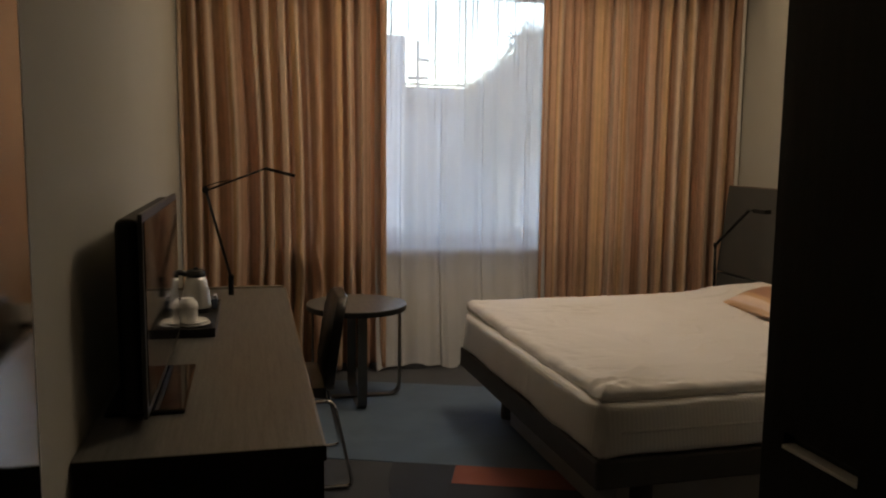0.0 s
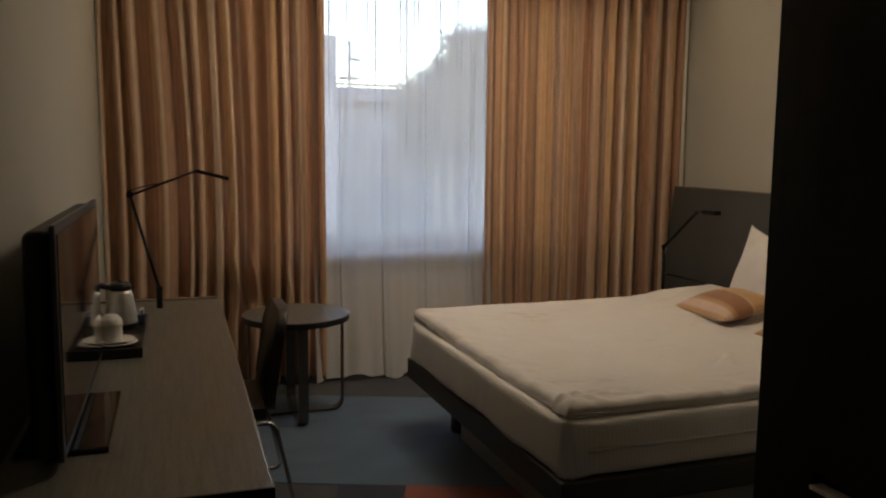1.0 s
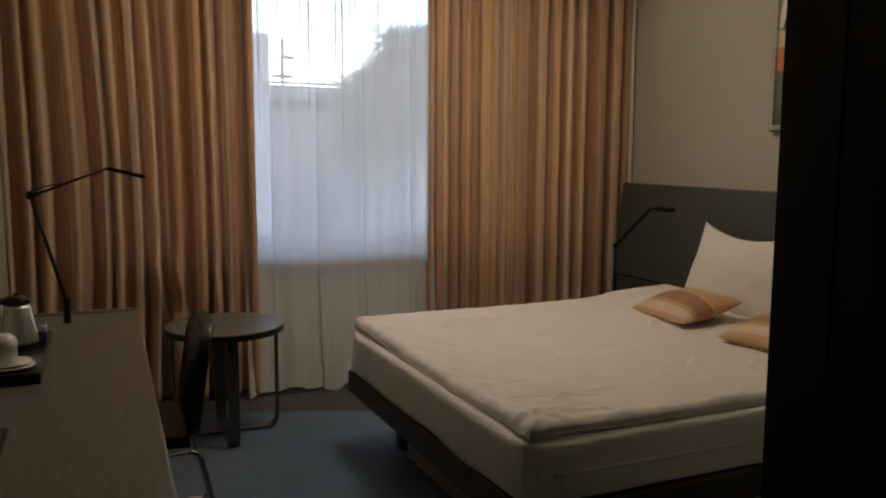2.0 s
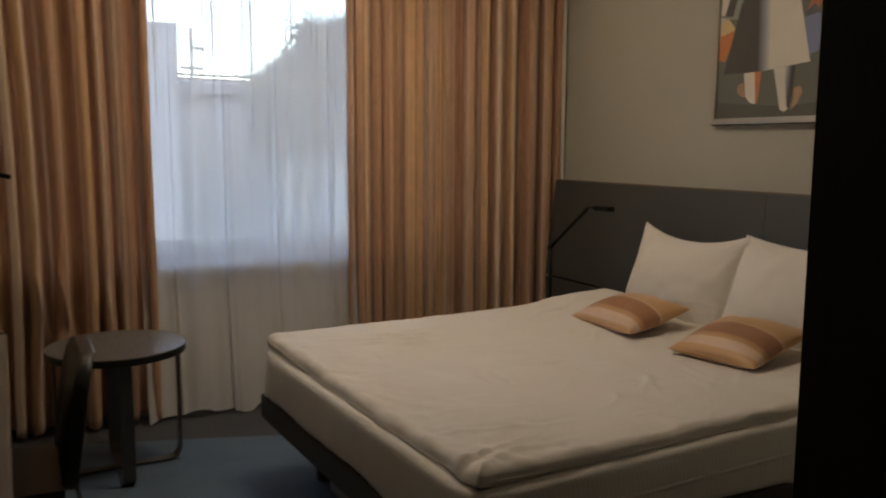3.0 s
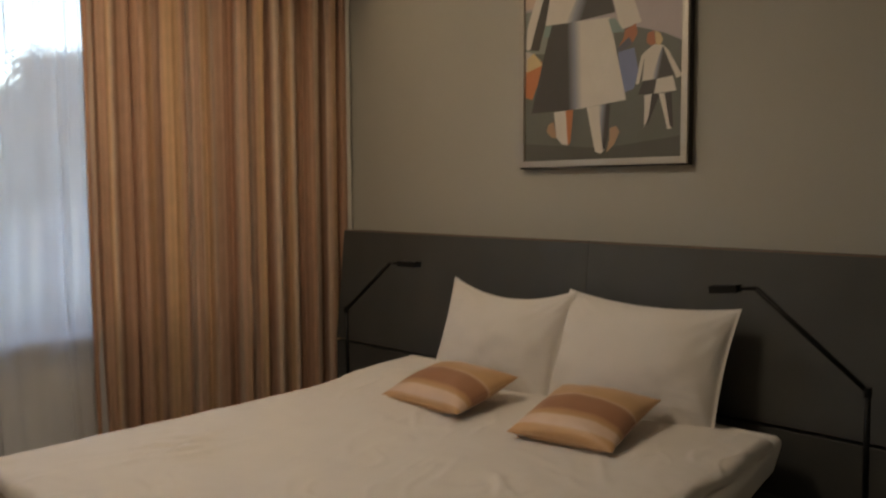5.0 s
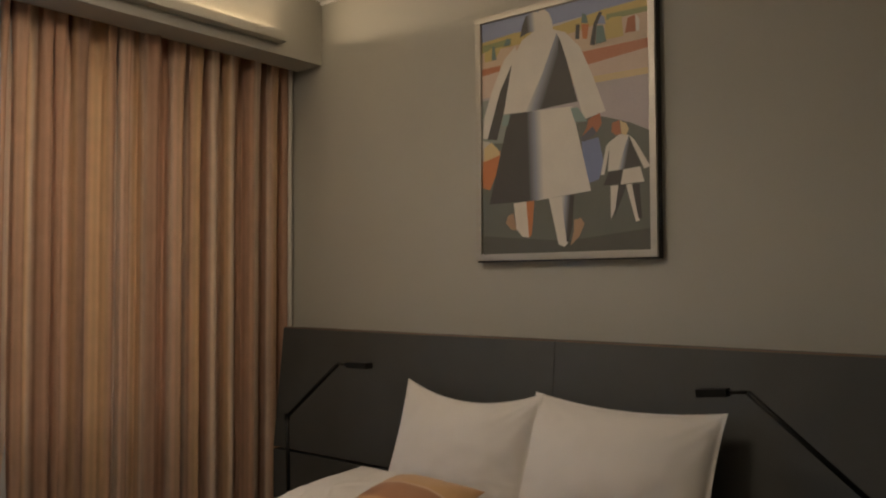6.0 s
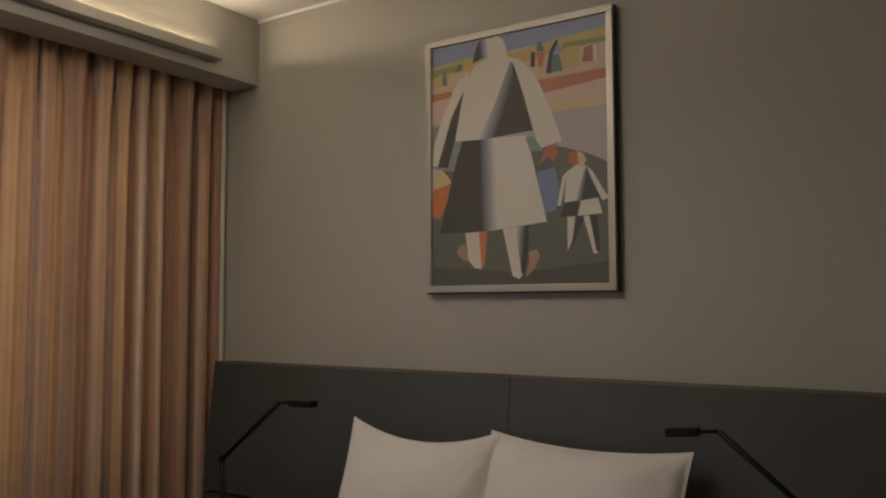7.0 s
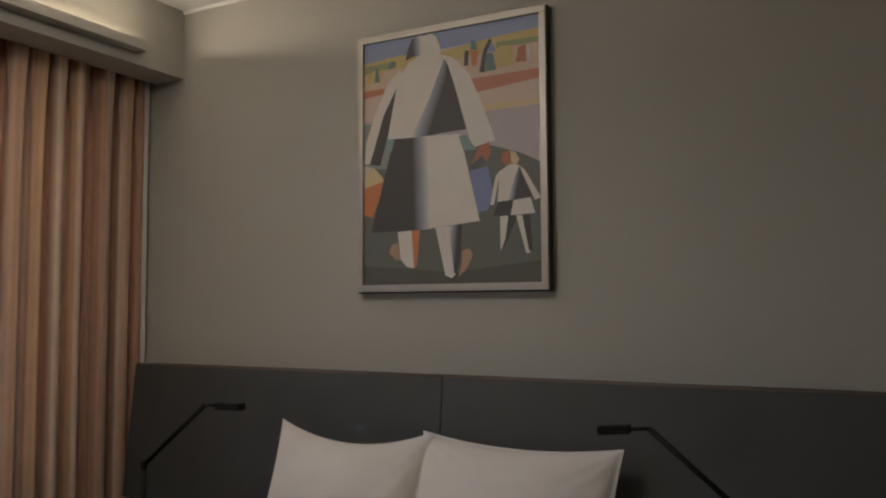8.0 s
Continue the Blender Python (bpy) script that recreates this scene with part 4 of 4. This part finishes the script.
paint(P_TEAL, 51, [(0.149, 0.12), (0.169, 0.086), (0.191, 0.091), (0.194, 0.116)])
paint(P_RUST, 52, [(0.668, 0.482), (0.732, 0.462), (0.743, 0.504), (0.708, 0.546), (0.65, 0.553), (0.632, 0.544), (0.655, 0.518)])
paint(P_MID2, 53, [(0.618, 0.553), (0.691, 0.512), (0.716, 0.541), (0.643, 0.569)])
paint(P_RUST, 54, [(0.8, 0.509), (0.838, 0.502), (0.849, 0.555), (0.82, 0.559), (0.795, 0.543)])
paint(P_STRAW, 55, [(0.842, 0.504), (0.874, 0.516), (0.89, 0.541), (0.874, 0.564), (0.849, 0.555)])
paint(P_TAN, 56, [(0.17, 0.841), (0.206, 0.831), (0.228, 0.903), (0.193, 0.899), (0.157, 0.871)])
paint(P_TAN, 57, [(0.578, 0.874), (0.619, 0.866), (0.64, 0.891), (0.608, 0.941), (0.557, 0.975), (0.578, 0.915)])
paint(P_SAGE, 58, [(0.565, 0.427), (0.606, 0.427), (0.664, 0.489), (0.589, 0.485)])
paint(P_SAGE, 59, [(0.146, 0.411), (0.191, 0.414), (0.173, 0.46), (0.134, 0.457)])
paint(P_BLEND_D, 60, [(0.505, 0.776), (0.58, 0.772), (0.568, 0.903), (0.548, 0.961), (0.535, 0.96)])
paint(P_BLEND_E, 61, [(0.826, 0.692), (0.869, 0.602), (0.886, 0.57), (0.897, 0.6), (0.872, 0.692)])

# ---- desk and what stands on it ----
desk = thing("desk", "long dark veneer desk along the wall", "desk")
DX, DY0, DY1, DZ = 0.268, 1.77, 4.20, 0.75
part("top", box(XL + 0.004, DX - 0.004, DY0 + 0.004, DY1, DZ - 0.04, DZ, 0.002), VENEER, desk, "dark grey-brown grained veneer top")
part("edge_band", box(DX - 0.004, DX, DY0 + 0.004, DY1, DZ - 0.04, DZ - 0.0005, 0.0008), VENEER_EDGE, desk)
part("end_band", box(XL + 0.004, DX, DY0, DY0 + 0.0038, DZ - 0.04, DZ - 0.001, 0.0008), BLACKWOOD, desk)
part("end_panel", box(XL + 0.004, DX - 0.006, DY0 + 0.004, DY0 + 0.044, 0.0, DZ - 0.04, 0.002), BLACKWOOD, desk)
part("end_panel", box(XL + 0.004, DX - 0.006, DY1 - 0.044, DY1 - 0.004, 0.0, DZ - 0.04, 0.002), BLACKWOOD, desk)
part("back_panel", box(XL + 0.006, XL + 0.026, DY0 + 0.044, DY1 - 0.044, 0.25, DZ - 0.04, 0.002), BLACKWOOD, desk)
part("apron", box(DX - 0.05, DX - 0.03, DY0 + 0.044, DY0 + 0.6, DZ - 0.16, DZ - 0.04, 0.002), BLACKWOOD, desk)
part("cable_rail", box(XL + 0.05, DX - 0.01, DY1 + 0.0005, DY1 + 0.022, DZ - 0.03, DZ + 0.010, 0.002), VENEER_EDGE, desk)

tv = thing("television", "black flat television on a glossy stand", "television")
TY0, TY1, TX = 1.985, 3.0, -0.185
part("bezel", box(TX - 0.012, TX, TY0, TY1, 0.775, 1.325, 0.004), BLACK_PLASTIC, tv)
part("screen", box(TX, TX + 0.003, TY0 + 0.022, TY1 - 0.022, 0.805, 1.303, 0.001), BLACK_GLOSS, tv, "dark glossy screen")
back = box(TX - 0.072, TX - 0.012, TY0 + 0.006, TY1 - 0.006, 0.782, 1.312, 0.028, 5)
part("rear_cover", back, DARK_METAL, tv)
part("stand_neck", box(TX - 0.05, TX - 0.015, 2.42, 2.58, 0.758, 0.80, 0.004), BLACK_PLASTIC, tv)
part("stand_base", box(TX - 0.13, TX + 0.085, 2.10, 2.60, DZ, DZ + 0.014, 0.006, 3), BLACK_GLOSS, tv, "glossy black stand plate")

tray = thing("tray", "black serving tray holding kettle and cup", "tray")
TX0, TX1, TY_0, TY_1 = -0.265, -0.055, 3.06, 3.70
part("base", box(TX0, TX1, TY_0, TY_1, DZ, DZ + 0.008, 0.002), BLACK_PLASTIC, tray)
for x0, x1, y0, y1 in ((TX0, TX1, TY_0, TY_0 + 0.008), (TX0, TX1, TY_1 - 0.008, TY_1), (TX0, TX0 + 0.008, TY_0 + 0.008, TY_1 - 0.008), (TX1 - 0.008, TX1, TY_0 + 0.008, TY_1 - 0.008)):
    part("rim", box(x0, x1, y0, y1, DZ + 0.008, DZ + 0.036, 0.002), BLACK_PLASTIC, tray)
kz = DZ + 0.009
kettle = thing("kettle", "brushed steel electric kettle with a black lid", "kettle", Matrix.Translation((-0.155, 3.56, kz)))
part("foot", lathe([(0.060, 0), (0.062, 0.004), (0.062, 0.018), (0.060, 0.020)]), BLACK_PLASTIC, kettle, smooth=True)
part("body", lathe([(0.061, 0.0202), (0.0655, 0.022), (0.0655, 0.027), (0.062, 0.06), (0.055, 0.105), (0.046, 0.145), (0.0415, 0.160)]), SATIN, kettle, smooth=True)
part("collar", lathe([(0.0415, 0.1602), (0.0435, 0.162), (0.0425, 0.180), (0.040, 0.182)]), BLACK_PLASTIC, kettle, "black plastic collar", smooth=True)
lid = part("lid", lathe([(0.039, 0.1822), (0.037, 0.188), (0.024, 0.192), (0.008, 0.193)]), BLACK_PLASTIC, kettle, "black plastic lid", smooth=True)
part("knob", lathe([(0.010, 0.1932), (0.012, 0.197), (0.008, 0.201)], 16), BLACK_PLASTIC, lid, smooth=True)
part("handle", tube(bend([(-0.040, -0.004, 0.172), (-0.088, -0.012, 0.186), (-0.104, -0.012, 0.150), (-0.092, -0.010, 0.06), (-0.062, -0.006, 0.045)], 0.025), 0.013), BLACK_PLASTIC, kettle, smooth=True)
saucer = thing("saucer", "white ceramic saucers stacked on the tray", "saucer", Matrix.Translation((-0.155, 3.25, kz)), bm=lathe([(0.035, 0), (0.04, 0.003), (0.076, 0.012), (0.074, 0.015), (0.035, 0.008)], 36), mat=CERAMIC, smooth=True)
saucer2 = thing("saucer", "white ceramic saucer stacked on another one", "saucer", Matrix.Translation((-0.158, 3.252, kz + 0.0095)), bm=lathe([(0.035, 0), (0.04, 0.003), (0.070, 0.012), (0.068, 0.015), (0.035, 0.008)], 36), mat=CERAMIC, smooth=True)
cup = thing("cup", "white ceramic cup turned upside down on saucers", "cup", Matrix.Translation((-0.172, 3.252, kz + 0.0185)))
part("body", lathe([(0.039, 0), (0.040, 0.004), (0.0405, 0.056), (0.043, 0.059), (0.043, 0.064), (0.040, 0.078), (0.032, 0.090), (0.026, 0.093), (0.025, 0.098), (0.008, 0.098)], 32), CERAMIC, cup, smooth=True)
part("handle", tube(bend([(-0.041, 0, 0.056), (-0.069, 0, 0.052), (-0.067, 0, 0.020), (-0.041, 0, 0.017)], 0.012), 0.004), CERAMIC, cup, smooth=True)

box_ob = thing("sachet_box", "small blue-grey sachet box at the tray's end", "box")
part("case", box(-0.088, -0.066, 3.60, 3.68, kz, kz + 0.045, 0.002), plain("blue_card", (0.10, 0.13, 0.2), 0.5), box_ob)
part("sachets", box(-0.085, -0.069, 3.605, 3.675, kz + 0.0452, kz + 0.062, 0.002), plain("paper_sachet", (0.45, 0.45, 0.5), 0.6), box_ob)
lamp = thing("desk_lamp", "black jointed desk lamp clamped at the desk end", "desk lamp")
LB, LJ, LE, LT = Vector((-0.013, 4.02, DZ)), Vector((-0.128, 4.02, 1.285)), Vector((0.166, 4.02, 1.395)), Vector((0.312, 4.02, 1.358))
part("clamp", tube([LB, LB + Vector((0, 0, 0.09))], 0.014, 14), DARK_METAL, lamp, smooth=True)
lo = LB + Vector((0, 0, 0.09))
off = Vector((0, 0.009, 0))
for s in (-1, 1):
    part("lower_rod", tube([lo + off * s, LJ + off * s], 0.0065, 8), DARK_METAL, lamp, smooth=True)
part("joint", tube([LJ - Vector((0, 0.02, 0)), LJ + Vector((0, 0.02, 0))], 0.016, 16), DARK_METAL, lamp)
part("joint", tube([lo - Vector((0, 0.018, 0)), lo + Vector((0, 0.018, 0))], 0.015, 16), DARK_METAL, lamp)
for s in (-1, 1):
    part("upper_rod", tube([LJ + off * s + Vector((0, 0, -0.004)), LE + off * s], 0.005, 8), DARK_METAL, lamp, smooth=True)
part("spring_wire", tube([LJ + Vector((-0.012, 0, 0.014)), LJ + Vector((0.05, 0, 0.036)), LJ + Vector((0.12, 0, 0.050))], 0.0025, 6), DARK_METAL, lamp)
part("head", tube([LE, LT], 0.01, flat=(0.03, 0.008, (0, 1, 0))), DARK_METAL, lamp)

# ---- chair pushed under the desk ----
chair = thing("chair", "black leather chair with chrome sled base under the desk", "chair")
CY0, CY1 = 3.27, 3.72


def shell(profile, half_t, y0, y1):
    """A padded strip bent along an x-z profile, as wide as the chair."""
    return tube([(x, (y0 + y1) / 2, z) for x, z in profile], 0.01, flat=((y1 - y0) / 2, half_t, (0, 1, 0)))


def soft(bm, off=0.012):
    bmesh.ops.bevel(bm, geom=[e for e in bm.edges if e.is_manifold and e.calc_face_angle(0) > 1.0], offset=off, segments=3, affect="EDGES", profile=0.6)
    return bm


part("seat", soft(shell([(0.40, 0.432), (0.25, 0.436), (0.10, 0.44), (0.0, 0.446)], 0.022, CY0, CY1)), CHAIR_SHELL, chair)
def rounded_rect(y0, y1, z0, z1, r, n=6):
    out = []
    for cy, cz, a in ((y1 - r, z1 - r, 0), (y0 + r, z1 - r, 90), (y0 + r, z0 + r, 180), (y1 - r, z0 + r, 270)):
        out += [(cy + r * math.cos(radians(a + 90 * k / n)), cz + r * math.sin(radians(a + 90 * k / n))) for k in range(n + 1)]
    return out


def backrest():
    """A padded plate with round corners that leans back and curves round the sitter."""
    bm = prism(rounded_rect(CY0 + 0.005, CY1 - 0.005, 0.418, 0.842, 0.10, 9), -0.022, 0.022)
    bmesh.ops.bevel(bm, geom=[e for e in bm.edges if abs(e.verts[0].co.z - e.verts[1].co.z) < 1e-5], offset=0.017, segments=4, affect="EDGES", profile=0.55)
    ym = (CY0 + CY1) / 2
    for v in bm.verts:
        y, z, d = v.co
        v.co = Vector((0.428 + 0.062 * (max(0, z - 0.418) / 0.42) ** 1.3 - 0.35 * (y - ym) ** 2 + d, y, z))
    return bm


part("backrest", backrest(), CHAIR_SHELL, chair, smooth=True)
for y in (3.235, 3.755):
    part("leg", tube(bend([(0.40, y, 0.405), (0.43, y, 0.40), (0.515, y, 0.011), (0.02, y, 0.011), (0.03, y, 0.40), (0.40, y, 0.405)], 0.035), 0.0085, 12), CHROME, chair, smooth=True)
part("crossbar", tube([(0.32, 3.235, 0.403), (0.32, 3.755, 0.403)], 0.009, 10), CHROME, chair, smooth=True)
part("crossbar", tube([(0.08, 3.235, 0.403), (0.08, 3.755, 0.403)], 0.009, 10), CHROME, chair, smooth=True)

# ---- round side table ----
TC = Vector((0.70, 4.57, 0))
table = thing("side_table", "round dark veneer side table on bent steel straps", "side table", Matrix.Translation(TC))
part("edge", lathe([(0.285, 0.546), (0.297, 0.548), (0.299, 0.552), (0.299, 0.577), (0.298, 0.5785)], 64), BLACK_PLASTIC, table, "black edge band")
part("top", lathe([(0.2955, 0.5786), (0.2985, 0.5795), (0.2975, 0.5825), (0.28, 0.583)], 64), VENEER, table, "dark grained veneer top")
R = 0.262
part("strap", tube(bend([(-R, 0, 0.546), (-R, 0, 0.012), (R, 0, 0.012), (R, 0, 0.546)], 0.07, 7), 0.01, flat=(0.026, 0.005, (0, 1, 0))), STRAP, table)
part("strap", tube(bend([(0, -R, 0.546), (0, -R, 0.005), (0, R, 0.005), (0, R, 0.546)], 0.07, 7), 0.01, flat=(0.027, 0.005, (1, 0, 0))), STRAP, table)

# ---- mirror and wardrobe in the entry ----
mirror = thing("wall_mirror", "tall frameless mirror on a shallow box in the entry", "mirror")
MX, MY0, MY1 = -0.25, 0.45, 1.148
part("glass", box(MX - 0.004, MX, MY0, MY1 - 0.004, 0.25, 2.35, 0.0008), mirror_material(), mirror)
part("edge", box(MX - 0.004, MX + 0.001, MY1 - 0.0038, MY1, 0.25, 2.35, 0.0008), WHITE_PAINT, mirror, "pale ground edge of the glass")
part("cabinet", box(XL + 0.001, MX - 0.0042, MY0, MY1 - 0.002, 0.25, 2.35, 0.002), WALL_PANEL, mirror, "beige painted box behind the glass")

wardrobe = thing("wardrobe", "full-height black-brown built-in wardrobe by the entry", "wardrobe")
WF = 1.325
part("carcass", box(WF + 0.022, 1.95, -0.4, YP, 0, ZC - 0.004), BLACKWOOD, wardrobe)
part("end_stile", box(WF, WF + 0.022, 1.352, YP, 0, ZC - 0.004, 0.0015), BLACKWOOD, wardrobe)
for y0, y1 in ((-0.4, 0.46), (0.462, 1.349)):
    part("door", box(WF + 0.001, WF + 0.021, y0, y1, 0.06, ZC - 0.02, 0.0015), BLACKWOOD, wardrobe)

# dark door standing open along the entry, with a sunk grip near its edge
LX, LY0, LY1 = 1.0, 0.12, 1.003
leaf = thing("door_1", "dark wooden door standing open beside the wardrobe", "door", kind="structure")
GY0, GY1, GZ = 0.790, 0.972, 0.990
for y0, y1, z0, z1 in ((LY0, GY0, 0.012, 2.08), (GY1, LY1, 0.012, 2.08), (GY0, GY1, 0.012, GZ - 0.006), (GY0, GY1, GZ + 0.024, 2.08)):
    part("panel", box(LX, LX + 0.038, y0, y1, z0, z1), BLACKWOOD, leaf)
grip = part("handle", box(LX - 0.003, LX + 0.022, GY0, GY1, GZ - 0.0058, GZ + 0.0012, 0.001), material("pale_aluminium", (0.86, 0.83, 0.78), 0.5, metal=0.0, var=0.06, scale=10, fine=200, bump=0.03), leaf, "pale metal sunk grip")
part("handle_plate", box(LX + 0.022, LX + 0.030, GY0, GY1, GZ + 0.0014, GZ + 0.0238), BLACK_PLASTIC, grip)
thing("door_frame_1", "dark wooden post that carries the open door", "door frame", kind="structure", bm=box(LX, WF, 0.05, 0.117, 0, 2.16, 0.002), mat=BLACKWOOD)

# ---- outside ----
thing("ground", "grey asphalt ground outside the window", "ground", kind="structure", bm=box(-300, 300, YW + 1.5, 600, -3.6, -3.5), mat=ASPHALT)


def house(name, x0, x1, y0, y1, h, ridge, floors, cols, label):
    base = -3.5
    ob = thing(name, label, "building")
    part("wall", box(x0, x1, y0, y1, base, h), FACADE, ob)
    if ridge:
        bm = bmesh.new()
        ym = (y0 + y1) / 2
        a = [bm.verts.new(p) for p in ((x0 - 0.3, y0 - 0.4, h), (x1 + 0.3, y0 - 0.4, h), (x1 + 0.3, y1 + 0.4, h), (x0 - 0.3, y1 + 0.4, h))]
        b = [bm.verts.new(p) for p in ((x0 + 1.5, ym, h + ridge), (x1 - 1.5, ym, h + ridge))]
        for f in ((a[0], a[1], b[1], b[0]), (a[2], a[3], b[0], b[1]), (a[1], a[2], b[1]), (a[3], a[0], b[0]), (a[3], a[2], a[1], a[0])):
            bm.faces.new(f)
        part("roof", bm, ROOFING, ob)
    for j in range(floors):
        for i in range(cols):
            x = x0 + (x1 - x0) * (i + 0.5) / cols
            z = h - 1.9 - 2.9 * j
            part("window", box(x - 0.55, x + 0.55, y0 - 0.05, y0 + 0.02, z - 0.7, z + 0.7), BLACK_GLOSS, ob)
    return ob


house("apartment_house", 2.0, 7.6, 40, 50, 7.0, 0, 0, 0, "grey rendered house across the street")
house("town_house", 7.9, 34, 46, 56, 4.2, 1.2, 0, 0, "low grey rendered house across the street")


def tree(x, y, base, height, spread, seed, label):
    rnd = random.Random(seed)
    ob = thing("tree", label, "tree")
    trunk = bmesh.new()
    tube([(x, y, base), (x + 0.1, y, base + height * 0.3), (x, y, base + height * 0.6)], 0.22, 8, bm=trunk)
    crown = bmesh.new()
    for _ in range(34):
        a, q = rnd.uniform(0, 6.28), rnd.uniform(0.3, 0.95)
        tip = Vector((x + math.cos(a) * spread * q, y + math.sin(a) * spread * q * 0.6, base + height * (0.45 + 0.47 * math.sqrt(rnd.random()))))
        tube([(x, y, base + height * rnd.uniform(0.3, 0.55)), tip], 0.05, 5, bm=trunk)
        for _ in range(800):
            c = tip + Vector((rnd.gauss(0, 0.46), rnd.gauss(0, 0.42), rnd.gauss(0, 0.36)))
            n = Vector((rnd.uniform(-1, 1), rnd.uniform(-1, 1), rnd.uniform(-1, 1))).normalized()
            u = n.orthogonal().normalized() * rnd.uniform(0.035, 0.08)
            v = n.cross(u) * 0.8
            crown.faces.new([crown.verts.new(c + d) for d in (u, v, -u, -v)])
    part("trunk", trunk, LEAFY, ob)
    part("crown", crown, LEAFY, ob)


for k, (x, top) in enumerate(((11.9, 5.0), (12.9, 6.4), (14.4, 7.9), (16.2, 8.7), (18.6, 9.3), (22.0, 9.8))):
    tree(x, 38 + 0.6 * (k % 2), -3.5, top + 3.5, 1.3 + 0.12 * k, k + 1, "leafy street tree across the road")
pole = thing("utility_pole", "dark utility pole carrying street wires", "utility pole")
part("post", tube([(5.8, 28, -3.5), (5.8, 28, 5.2)], 0.055, 10), ROOFING, pole)
part("crossarm", box(5.45, 6.15, 27.95, 28.05, 3.9, 4.0), ROOFING, pole)
part("street_lamp_arm", tube([(5.8, 28, 4.6), (6.2, 28, 4.55)], 0.05, 8), ROOFING, pole)
for z, x0, x1 in ((3.72, 5.3, 20), (3.60, 5.0, 14), (3.45, 5.4, 8.1), (3.30, 5.1, 7.2), (3.18, 5.5, 7.6), (3.02, 5.2, 6.9), (2.85, 5.6, 6.8), (2.70, 5.5, 6.5)):
    part("wire", tube([(x0, 28.1, z + 0.03), ((x0 + x1) / 2, 28.1, z - 0.02), (x1, 28.1, z + 0.02)], 0.034, 5), BLACK_PLASTIC, pole)
